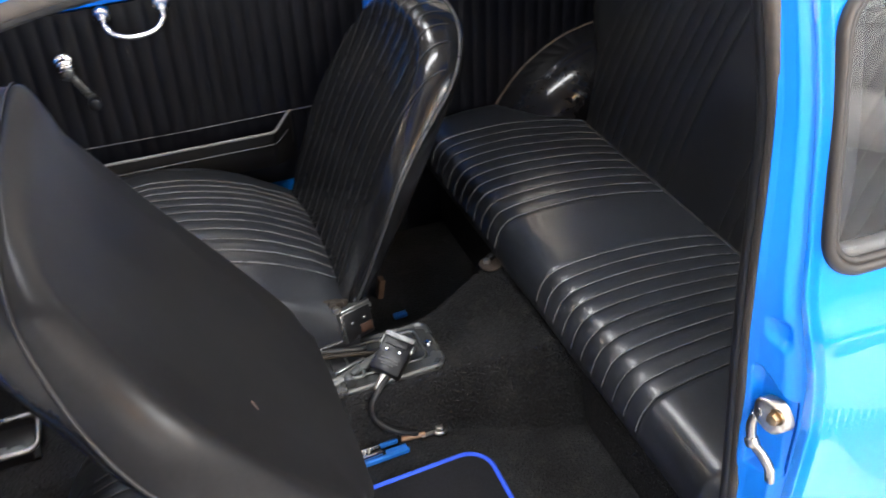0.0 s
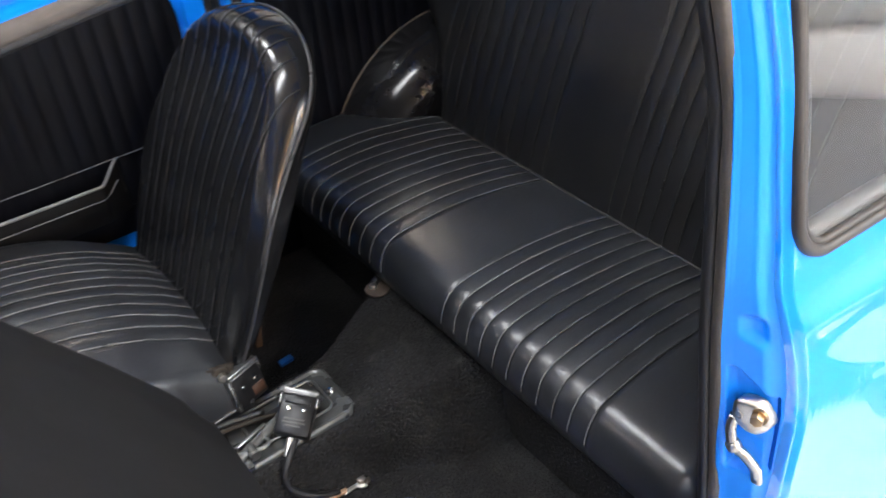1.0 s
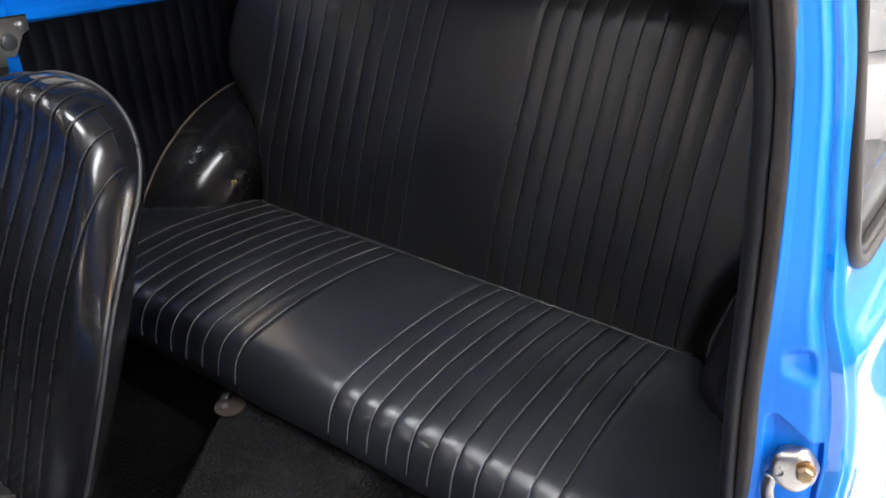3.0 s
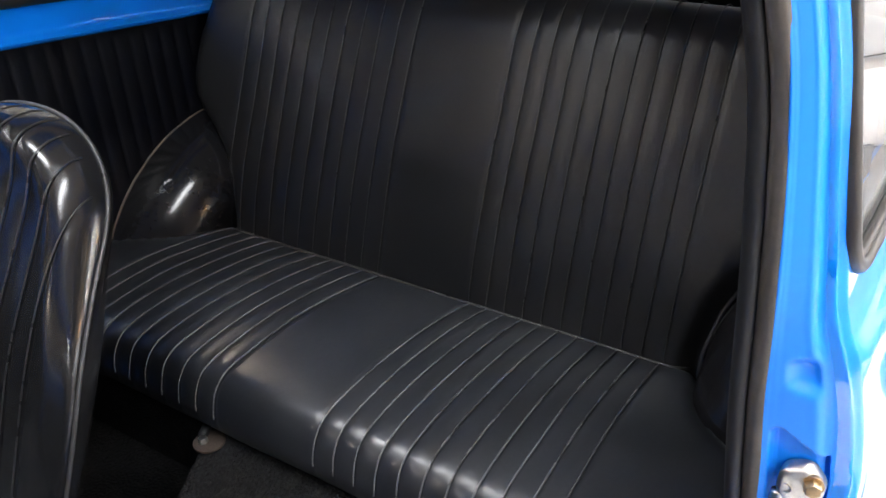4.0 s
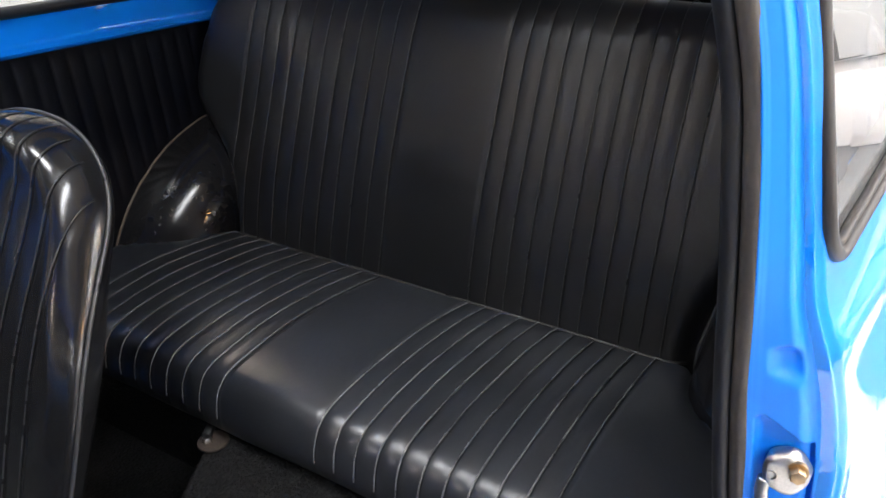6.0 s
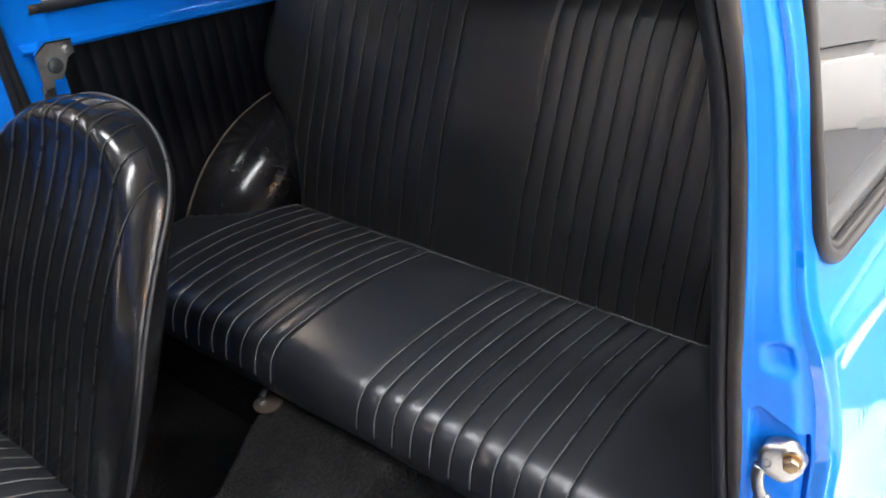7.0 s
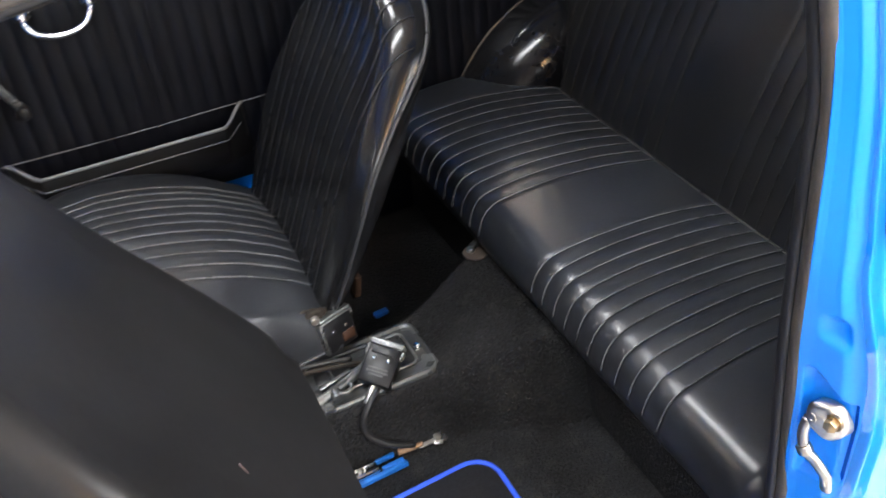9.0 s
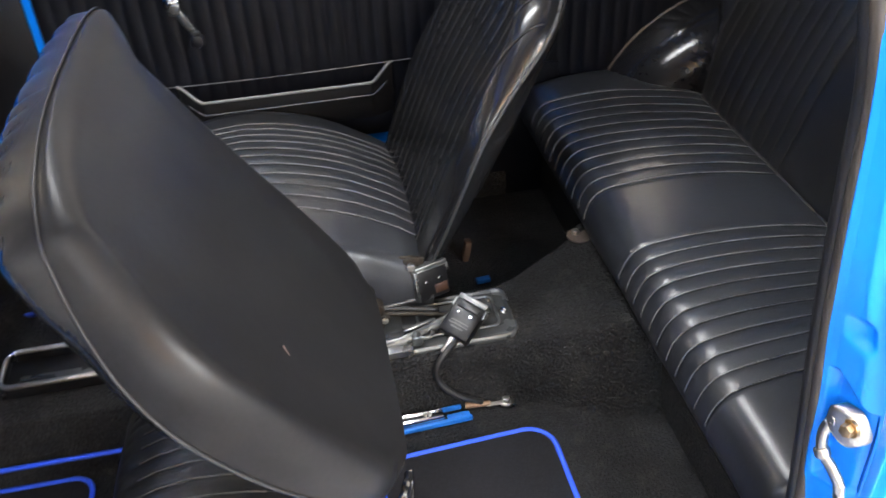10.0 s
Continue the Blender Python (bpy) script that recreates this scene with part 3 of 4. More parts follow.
# ---- nose and wheels ----
def car_nose():
    """Rounded front of the shell, ahead of the bulkhead."""
    def shell(u, v, k):
        a = math.pi * v
        w = .64 * (1 - .30 * u ** 2.2)
        top = .665 - .26 * u ** 1.8
        low = -.06
        y = -w * math.cos(a) * (1 - .04 * math.sin(a))
        z = low + (top - low) * min(1, math.sin(a) ** .42)
        return (-1.18 - .82 * u + k * .2, y * (1 - k), z - k)
    sheet("bonnet", shell, np.linspace(0, 1, 24), np.linspace(0, 1, 49), .012, BLUE, car, "rounded blue bonnet and front wings")
    part("front_panel", box((.05, .86, .42), (-2.0, 0, .16), .022), BLUE, car, "blue front panel")
    part("front_bumper", rod((-2.05, -.56, .02), (-2.05, .56, .02), .030, seg=16, bevel=.01), CHROME, car, "chrome front bumper")
    for side in (1, -1):
        h = part("headlight", rod((-1.93, side * .45, .36), (-2.03, side * .46, .345), .085, .075, 28, .012), CHROME, car, "round headlight in a chrome ring")
        part("lens", rod((-2.028, side * .46, .345), (-2.042, side * .461, .343), .068, .05, 28, .006), SKIRT_WHITE, h)


def wheel(x, side):
    w = part("wheel", rod((x, side * .575, GROUND + .255), (x, side * .695, GROUND + .255), .175, seg=40, bevel=.012), STEEL, car, "steel wheel")
    ring = [(x + .208 * math.cos(a), side * .635, GROUND + .255 + .208 * math.sin(a)) for a in np.linspace(0, 2 * math.pi, 49)[:-1]]
    tube("tyre", ring, .046, RUBBER_BLACK, w, 16, True, "black rubber tyre")
    part("hub_cap", rod((x, side * .690, GROUND + .255), (x, side * .712, GROUND + .255), .085, .05, 28, .008), CHROME, w, "chrome hub cap")


car_nose()
for wx in (-1.42, .50):
    for sd in (1, -1):
        wheel(wx, sd)


# ---- wheel arches inside ----
def wheel_arch(side):
    xc, zc, R, yw = .50, .11, .345, .63
    us = np.radians(np.linspace(35, 185, 60))
    prof = [(yw + .01, 0.0)] + [(yw - .17 * math.sin(a), .11 * (1 - math.cos(a))) for a in np.linspace(0, math.pi / 2, 22)] + [(yw - .172, .2)]
    def fn(u, v, k):
        y, d = prof[int(v)]
        r = R - d - k
        return (xc + r * math.cos(u), side * (y + (k if v > 18 else 0)), zc + r * math.sin(u))
    sheet("wheel_arch", fn, us, range(len(prof)), .006, ARCH_VINYL, car, "rounded wheel arch in glossy black vinyl with scuffs")
    seam = [(xc + (R + .001) * math.cos(a), side * (.6035 + .0015 * noise.noise((a * 14, 1, side))), zc + (R - .002 + .002 * noise.noise((a * 9, 4, side))) * math.sin(a)) for a in us]
    tube("arch_welt", seam, .0026, ARCH_WELT, car, 6, False, "frayed brown welt round the wheel arch")


for sd in (1, -1):
    wheel_arch(sd)


# ---- side trim behind the doors ----
def ribbed_panel(name, x0, x1, z0, ztop, y, side, pitch, parent, label, corner=0.0):
    """A padded trim panel with upright pleats. ztop(x) is its upper edge."""
    cols = int((x1 - x0) / .0035)
    def fn(u, v, k):
        x = u
        top = ztop(x)
        if corner and x > x1 - corner:
            top -= corner - math.sqrt(max(0, corner ** 2 - (x - x1 + corner) ** 2))
        z = z0 + (top - z0) * v
        puff = .0035 * abs(math.sin(math.pi * (x - x0) / pitch)) ** .6
        puff *= min(1, (1 - v) * 14 + .25, v * 14 + .25)
        return (x, side * (y - puff + k), z)
    return sheet(name, fn, np.linspace(x0, x1, cols), np.r_[0, .02, .05, np.linspace(.1, .9, 9), .95, .98, 1], .010, TRIM_VINYL, parent, label, 80)


def panel_top(x):
    return .675 - .098 * (x - .1)


def side_lining():
    """Pale lining behind the far quarter window."""
    def fn(u, v, k):
        z = .745 + v * .33
        x0 = .52 - .22 * (z - .668) / .292
        return (x0 + (.74 - x0) * u, .600 - .03 * v + k, z)
    sheet("side_lining", fn, np.linspace(0, 1, 8), np.linspace(0, 1, 12), .008, HEADLINING, car, "pale lining behind the quarter window")


side_lining()
for sd in (1, -1):
    ribbed_panel("side_trim", .015, .60, -.02, panel_top if sd > 0 else (lambda x: .640 - .05 * x), .612, sd, .033, car, "black pleated vinyl side trim")
    def rail(u, v, k, s=sd):
        z = panel_top(u) - .004 + v * .062 - (0 if s > 0 else .05)
        y = .606 + .010 * v - .012 * math.exp(-((v - .12) / .10) ** 2)
        return (u, s * (y + k), z)
    sheet("waist_rail", rail, np.linspace(-.005, .70, 40), np.linspace(0, 1 if sd > 0 else .3, 24), .02, BLUE, car, "blue painted rail under the quarter window")
    if sd > 0:
        tube("inner_gasket", [(x, sd * .612, panel_top(x) + .066) for x in np.linspace(.03, .60, 30)], .010, RUBBER_BLACK, car, 10, False, "black rubber along the window")


# inner face of the far and near pillar
for sd in (1, -1):
    def inner(u, v, k, s=sd):
        return (-.030 + u * .085, s * ((.608 if s > 0 else .612) - .05 * ease(.72, 1.02, v) + k), v)
    sheet("pillar_inner", inner, np.linspace(0, 1, 8), np.linspace(.34 if sd > 0 else .69, 1.09, 40), .012, BLUE if sd > 0 else TRIM_VINYL, car, "inner face of the door pillar")
    if sd > 0:
        tube("pillar_edge_seal", [(-.040, sd * (.607 - .05 * ease(.72, 1.02, z)), z) for z in np.linspace(.30, 1.08, 40)], .009, RUBBER_BLACK, car, 10, False, "black rubber edge strip")
    if sd > 0:
        part("kick_trim", box((.34, .012, .36), (-.09, sd * .594, .150), .004), TRIM_VINYL, car, "black vinyl kick trim")


# ---- the closed door ----
def car_door(label, place):
    d = new("door")
    d.parent = car
    tagged(d, label)
    d.matrix_basis = place
    def shell(u, v, k):
        z = .05 + v * .67
        y = .618 + .004 * math.sin(u * 3)
        return (-1.02 + u * .965, y + k, z)
    sheet("door_inner", shell, np.linspace(0, 1, 30), np.linspace(0, 1, 30), .05, BLUE, d, "blue painted inner door skin")
    ribbed_panel("trim_panel", -.985, -.108, .262, lambda x: .655 + .015 * ease(-.9, -.2, x), .604, 1, .033, d, "black pleated vinyl door trim", .055)
    # rolled waist rail, and the window slot
    path = [(x, .598, .668 + .018 * ease(-.9, -.2, x)) for x in np.linspace(-1.0, -.205, 30)]
    tube("waist_bead", path, .0085, BLUE, d, 10, False, "blue rolled bead above the trim")
    def ledge(u, v, k):
        return (-1.02 + u * .965, .600 + .02 * v + k, .672 + .05 * v)
    sheet("door_ledge", ledge, np.linspace(0, 1, 16), np.linspace(0, 1, 8), .02, BLUE, d, "blue door ledge")
    tube("window_rubber", [(x, .615, .728) for x in np.linspace(-1.02, -.06, 20)], .011, RUBBER, d, 10, False, "brown-black rubber along the door glass")
    g = sheet("door_glass", lambda u, v, k: (-1.0 + u * .93 + v * .04 * (1 - u), .625 - .06 * v + k, .73 + v * .35), np.linspace(0, 1, 4), np.linspace(0, 1, 8), .004, GLASS, d, "clear door glass")
    g.visible_shadow = False
    edge = box((.046, .058, .70), (-.066, .634, .395), .008)
    edge = box((.085, .030, .05), (-.086, .625, .722), .010, bm=edge)
    part("door_edge", edge, BLUE, d, "blue rear edge of the door")
    # map pocket along the foot of the trim
    def pocket(u, v, k):
        x = -.752 + u * .455
        dip = 1 - ease(0, .11, u) * ease(1, .89, u)
        z = .262 + v * (.094 + .020 * dip)
        out = .058 * math.sin(min(1, .35 + .65 * v) * math.pi / 2) * min(1, 8 * u + .1, 8 * (1 - u) + .1)
        return (x, .600 - out + k, z)
    p = sheet("map_pocket", pocket, np.linspace(0, 1, 80), np.linspace(0, 1, 14), .005, VINYL_SMOOTH, d, "black vinyl map pocket with a pale welt")
    lip = [pocket(u, 1.0, .002) for u in np.linspace(0, 1, 80)]
    tube("pocket_welt", lip, .0034, WHITE_GREY, d, 8, False, "pale grey welt on the pocket edge")
    tube("pocket_seam", [pocket(u, .70, -.001) for u in np.linspace(.03, .97, 60)], .0014, PLEAT_GLINT, d, 6)
    tube("panel_seam", [(x, .5985, .374 - .002 * math.sin(x * 9)) for x in np.linspace(-.975, -.112, 60)], .0013, PLEAT_GLINT, d, 6)
    # pull handle: a bowed grip between two round feet
    v, f = tube_data(smooth_path([(-.630, .585, .640), (-.628, .562, .632), (-.612, .549, .617), (-.574, .545, .611), (-.536, .549, .619), (-.519, .562, .636), (-.517, .585, .644)], 48), .0056, 12)
    one = bmesh.new()
    bv = [one.verts.new(p) for p in v]
    for q in f:
        one.faces.new([bv[k] for k in q])
    for x, z in ((-.630, .648), (-.517, .652)):
        one = rod((x, .602, z), (x, .586, z - .003), .019, .016, 24, .004, one)
        one = rod((x, .588, z - .002), (x, .572, z - .008), .012, .008, 24, .003, one)
    part("pull_handle", one, CHROME, d, "chrome door pull on two round feet")
    # window crank
    boss = rod((-.722, .604, .566), (-.722, .584, .568), .021, .018, 24, .004)
    boss = rod((-.722, .586, .567), (-.720, .560, .566), .013, .017, 24, .005, boss)
    part("crank_boss", boss, CHROME, d, "chrome window crank boss")
    arm = box((.090, .009, .016), (-.703, .566, .528), .004, (0, 62, 0))
    arm = rod((-.719, .572, .552), (-.719, .560, .552), .015, .013, 20, .004, arm)
    part("crank_arm", arm, GREY_PAINT, d, "dark worn crank arm")
    part("crank_knob", rod((-.684, .570, .488), (-.684, .538, .490), .011, .013, 20, .004), PLASTIC, d, "black crank knob")
    part("lower_trim", box((.66, .014, .17), (-.74, .6085, .182), .004), TRIM_VINYL, d, "black lower door trim")
    # Drawn deeper than the trim: black over blue door metal in shade.
    part("trim_skirt", box((.33, .012, .060), (-.262, .6060, .2330), .004), TRIM_VINYL, d, "black lower edge of the trim panel, widened over shaded blue metal")
    nk = rod((-.128, .604, .716), (-.128, .612, .730), .007, .008, 14, .002)
    part("lock_notch", nk, RUBBER_BLACK, d, "dark lock button hole")
    tube("notch_lip", smooth_path([(-.158, .601, .712), (-.140, .600, .717), (-.118, .601, .719), (-.104, .604, .729)], 16), .0028, CHROME, d, 10, False, "bright lip at the lock button")
    return d


WHITE_GREY = material("pale_grey_welt", (0.17, 0.17, 0.17), 0.4, vary=0.2, scale=100)
car_door("closed blue car door with black pleated trim and chrome handles", Matrix())
# the near door is the same, mirrored and swung wide open on its front hinges
car_door("wide open blue car door with black pleated trim",
         Matrix.Translation((-1.03, -.64, 0)) @ Matrix.Rotation(radians(-80), 4, "Z") @ Matrix.Translation((1.03, .64, 0)) @ Matrix.Scale(-1, 4, (0, 1, 0)))


# belt guide bracket on the far pillar
def belt_bracket():
    b = thing("belt_bracket", "worn zinc-plated seat belt bracket on the blue pillar", "belt bracket")
    outline = [(.004, .590), (.008, .680), (.030, .694), (.074, .689), (.074, .668), (.060, .662), (.050, .645), (.040, .632), (.026, .635), (.018, .590)]
    k = len(outline)
    v = [(x, y, z) for y in (.588, .591) for x, z in outline]
    f = [tuple(range(k)), tuple(range(k, 2 * k))] + [(i, (i + 1) % k, k + (i + 1) % k, k + i) for i in range(k)]
    link_mesh("plate", v, f, STEEL, b, False, "cut steel plate with a chamfered corner")
    top = [(.008, .680), (.030, .694), (.074, .689)]
    v = [(x, y, z + dz) for dz in (0, .003) for y in (.5875, .606) for x, z in top]
    f = [(0, 1, 4, 3), (1, 2, 5, 4), (6, 7, 10, 9), (7, 8, 11, 10), (0, 1, 7, 6), (1, 2, 8, 7), (3, 4, 10, 9), (4, 5, 11, 10), (0, 3, 9, 6), (2, 5, 11, 8)]
    link_mesh("fold", v, f, CHROME, b, False, "bright folded upper edge")
    part("bolt", rod((.061, .589, .676), (.061, .581, .676), .008, .007, 6, .0015), STEEL, b)
    part("guide", rod((.034, .588, .657), (.034, .580, .657), .014, .013, 20, .003), GREY_PAINT, b, "dull grey belt guide")
    part("strap", box((.014, .004, .12), (.006, .594, .568), .002, (0, 4, 0)), GREY_PAINT, b, "dark steel strap")


belt_bracket()


# ---- the rear bench ----
COUNT = 11
# first seam and pitch: cushion front, cushion rear, backrest, for the two seating fields
FIELD = {-1: ((.0735, .0341), (.0905, .0313), (.0890, .0319)), 1: ((.1130, .0365), (.0870, .0352), (.0910, .0358))}


def seam_y(side, k, x):
    """Where seam k crosses the cushion at x; the seams fan out to the front."""
    (a, p), (b, q), _ = FIELD[side]
    t = min(1, max(0, x / .33))
    return side * (a + (b - a) * t + k * (p + (q - p) * t))


def back_seam_y(side, k):
    a, p = FIELD[side][2]
    return side * (a + k * p)


CUSHION = smooth_path([(.045, .175), (.020, .192), (-.006, .206), (-.014, .228), (-.012, .252), (-.004, .274), (.012, .291), (.040, .300), (.10, .306), (.18, .307), (.26, .303), (.33, .295), (.356, .286), (.362, .26)], 70)


def pleat(y, first, pitch, depth=.0026):
    """Padded pleats between the seams."""
    k = (abs(y) - first) / pitch
    if 0 <= k <= COUNT - 1:
        return depth * (abs(math.sin(math.pi * k)) ** .55 - 1)
    d = (-k if k < 0 else k - COUNT + 1) * pitch
    return -depth * math.exp(-(d / .006) ** 2)


def cushion_pleat(x, y):
    s = -1 if y < 0 else 1
    first = abs(seam_y(s, 0, x))
    return pleat(y, first, abs(seam_y(s, 1, x)) - first)


def back_pleat(y):
    a, p = FIELD[-1 if y < 0 else 1][2]
    return pleat(y, a, p, .0020)


def bench_end(x):
    return ramp(x, [(-.05, .595), (.19, .590), (.225, .545), (.255, .505), (.29, .485), (.36, .468)])


def along_normals(profile):
    d = np.gradient(profile, axis=0)
    d /= np.linalg.norm(d, axis=1)[:, None]
    return np.c_[-d[:, 1], d[:, 0]]


def rear_bench():
    b = thing("rear_bench", "black vinyl rear bench with two pleated seating fields", "car seat")
    ys = np.r_[-.60, -.594, -.585, np.linspace(-.57, -.48, 12), np.arange(-.475, .5001, .0031), np.linspace(.51, .57, 8), .585, .594, .60]
    nrm = along_normals(CUSHION)
    centre = np.array([.17, .20])
    def place(i, y, lift=0.0):
        p, n = CUSHION[i], nrm[i]
        e = bench_end(p[0])
        yy = max(-e, min(e, y))
        round_off = ease(e - .035, e, abs(yy)) ** 2 * .022
        crown = .006 * math.sin(math.pi * min(1, max(0, (p[0] - .0) / .36)))
        soft = .0018 * noise.noise((p[0] * 9, yy * 7, 3))
        fade = min(1, max(0, i - 10) / 12) * min(1, (70 - i) / 6)
        q = p + n * (cushion_pleat(p[0], yy) * fade - round_off + soft + lift) + np.array([0, crown - .006])
        return (q[0], yy, q[1])
    verts = [place(i, y) for i in range(len(CUSHION)) for y in ys]
    faces = grid_faces(len(CUSHION), len(ys))
    m = len(ys)
    base = len(verts)
    verts += [(centre[0], s * .45, .18) for s in (-1, 1)]
    for i in range(len(CUSHION) - 1):
        faces.append((i * m, (i + 1) * m, base))
        faces.append((i * m + m - 1, (i + 1) * m + m - 1, base + 1))
    c = link_mesh("cushion", verts, faces, VINYL, b, True, "black vinyl cushion worn to a soft sheen, lightened for the light on it", 70)
    for s in (-1, 1):
        for k in range(COUNT):
            tube("seam", [place(i, seam_y(s, k, CUSHION[i][0]) + .0012 * noise.noise((i * .12, k * 3.1, s)), .0026) for i in range(18, 69)], .0013, PLEAT_GLINT, c, 6)
    # backrest, raked
    rake = radians(22.5)
    u, n = np.array([math.sin(rake), math.cos(rake)]), np.array([-math.cos(rake), math.sin(rake)])
    prof = smooth_path([(-.035, -.02), (-.01, .000), (.03, .008), (.12, .014), (.25, .012), (.38, .006), (.44, -.004), (.475, -.022), (.488, -.05), (.48, -.09), (.46, -.11)], 60)
    org = np.array([.352, .290])
    def half(h):
        return ramp(.29 + .924 * h, [(.25, .449), (.31, .451), (.373, .466), (.41, .486), (.432, .506), (.46, .540), (.475, .562), (.49, .579), (.51, .593), (.54, .600), (.60, .598), (.66, .584), (.72, .566), (.8, .55)])
    ys2 = np.r_[-1, -.99, -.975, -.96, np.linspace(-.94, -.77, 8), np.arange(-.76, .8001, .0053), np.linspace(.82, .94, 6), .96, .975, .99, 1]
    def back(i, y, lift=0.0):
        h, f = prof[i]
        w = half(h)
        yy = max(-w, min(w, y))
        edge = ease(w - .04, w, abs(yy)) ** 2 * .03
        fade = min(1, i / 4) * min(1, (60 - i) / 10)
        soft = .0025 * noise.noise((h * 7, yy * 6, 9))
        fn = f - edge + (back_pleat(yy) * fade + soft + lift) * (1 if h < .45 else .3)
        hh = h + (lift if h >= .45 else 0)
        q = org + u * hh + n * fn
        return (q[0], yy, q[1])
    ysb = [v * .6 for v in ys2]
    verts = [back(i, y) for i in range(len(prof)) for y in ysb]
    faces = grid_faces(len(prof), len(ysb))
    rear = len(verts)
    verts += [tuple(np.array(v) + np.array((.085 * math.cos(rake), 0, -.085 * math.sin(rake)))) for v in verts]
    faces += grid_faces(len(prof), len(ysb), rear)
    m = len(ysb)
    for i in range(len(prof) - 1):
        for j in (0, m - 1):
            faces.append((i * m + j, (i + 1) * m + j, rear + (i + 1) * m + j, rear + i * m + j))
    for j in range(m - 1):
        faces.append((j, j + 1, rear + j + 1, rear + j))
    r = link_mesh("backrest", verts, faces, SHADED_VINYL, b, True, "raked black vinyl backrest with upright pleats, darkened for shade", 70)
    for s in (-1, 1):
        for k in range(COUNT):
            tube("seam", [back(i, back_seam_y(s, k) + .0012 * noise.noise((i * .1, k * 2.7, s + 5)), .0022) for i in range(3, 52)], .0009, PLEAT_SHADED, r, 6)
    tube("base_piping", [tuple(np.array(back(7, y, .0015)) + (0, 0, .001 * noise.noise((y * 12, 2, 7)))) for y in np.linspace(-.44, .44, 80)], .0022, PLEAT_SHADED, r, 8)
    for s in (-1, 1):
        tube("piping", [back(i, s * half(prof[i][0]), -.001) for i in range(2, 50)], .0032, PIPING, r, 8)
    return b


rear_bench()


# ---- the front seats ----
def back_half(s, top, crown, extra):
    """Half width of a front backrest at s metres above its foot."""
    w = soft_ramp(s, [(0, .195), (.06, .212), (.16, .230), (.28, .238), (.36, .229), (.42, .208), (.48, .188), (.54, .176), (.61, .165)], .05)
    w += soft_ramp(s, [(0, extra[0]), (.12, extra[0]), (.3, extra[1]), (.5, extra[2])], .05)
    r, power = crown
    if s > top - r:
        w = w * max(0, 1 - ((s - top + r) / r) ** power) ** (1 / 2.3)
    if s < .05:
        w = w * (.85 + .15 * math.sqrt(max(0, 1 - ((.05 - s) / .05) ** 2)))
    return w


def front_seat(side, label, foot, lean, y0, cushion, tip=0.0, skew=0.0, length=.608, crown=(.148, 2.6), head=.138, extra=(0, 0, 0)):
    """A bucket seat. lean: degrees from upright, rearward positive. foot: x, z of the lower edge of its pleated face. cushion: its front and rear x, and top."""
    t = thing("front_seat", label, "car seat", "front seats", at=(0, y0, 0))
    a = radians(lean)
    u = np.array([math.sin(a), math.cos(a)])
    f = np.array([-math.cos(a), math.sin(a)])
    ct, st = math.cos(radians(tip)), math.sin(radians(tip))
    px, pz = cushion[0], .09

    def tipped(p):
        """Turns the cushion up about its front foot."""
        x, y, z = p
        return (px + (x - px) * ct - (z - pz) * st, y, pz + (x - px) * st + (z - pz) * ct)

    def tip_mesh(bm):
        for v in bm.verts:
            v.co = tipped(v.co)
        return bm

    def half_at(s):
        return back_half(s, length, crown, extra)

    n_s, n_y = 84, 121
    ss = length * (1 - (1 - np.linspace(0, 1, n_s)) ** 1.7)
    vs = np.sin(np.linspace(-1, 1, n_y) * math.pi / 2)
    outline = [(half_at(s), s) for s in length * (1 - (1 - np.linspace(0, 1, 260)) ** 2)]
    ring = np.array([(w, s) for w, s in outline] + [(-w, s) for w, s in reversed(outline)])
    seg_a, seg_d = ring[:-1], np.diff(ring, axis=0)
    seg_l = np.maximum((seg_d ** 2).sum(1), 1e-12)
    pitch = .0335
    seams = [k * pitch for k in range(-5, 6)]

    def dist(y, s):
        k = np.clip((((y, s) - seg_a) * seg_d).sum(1) / seg_l, 0, 1)
        return float(np.sqrt((((y, s) - seg_a - seg_d * k[:, None]) ** 2).sum(1).min()))

    def edge(s):
        """How far behind the pleated face the piped edge lies: far at the head, little at the waist."""
        if side < 0:
            return -soft_ramp(s, [(0, .030), (.1, .014), (.2, .010), (.32, .016), (.39, .028), (.46, .054), (.53, .092), (.61, .115)], .06)
        return -soft_ramp(s, [(0, .050), (.08, .046), (.2, .038), (.32, .034), (.39, .048), (.46, .076), (.53, .098), (.61, .104)], .06)

    def front(y, s, lift=0.0):
        d = min(dist(y, s), s + .02)
        r, face = (.036, edge(s) * min(.56, max(.2, .38 - .8 * y))) if side > 0 else (.046, 0)
        k = math.sqrt(max(0, 1 - (1 - min(1, d / r)) ** 2))
        bolster = .004 * math.exp(-((d - .036) / .024) ** 2) * ease(.05, .2, s)
        groove = 0
        if abs(y) < pitch * 5:
            groove = .0015 * (abs(math.sin(math.pi * y / pitch)) ** .55 - 1)
        else:
            groove = -.0015 * math.exp(-((abs(y) - pitch * 5) / .006) ** 2)
        return edge(s) + (face - edge(s)) * k + bolster * k + groove * k + lift

    def rear(y, s):
        d = dist(y, s)
        k = math.sqrt(max(0, 1 - (1 - min(1, d / (.05 if side > 0 else .036))) ** 2))
        deep = -soft_ramp(s, [(0, .075), (.3, .090), (.61, head)], .06)
        return edge(s) - .004 * min(1, d / .004) + (deep - edge(s) + .004) * k * (.96 + .04 * ease(.03, .10, d)) + .0015 * noise.noise((y * 8, s * 6, side))

    def world(y, s, off):
        q = np.array(foot) + u * s + f * off
        if side < 0 and y > 0:
            y *= 1 + .95 * ease(.42, .525, s)
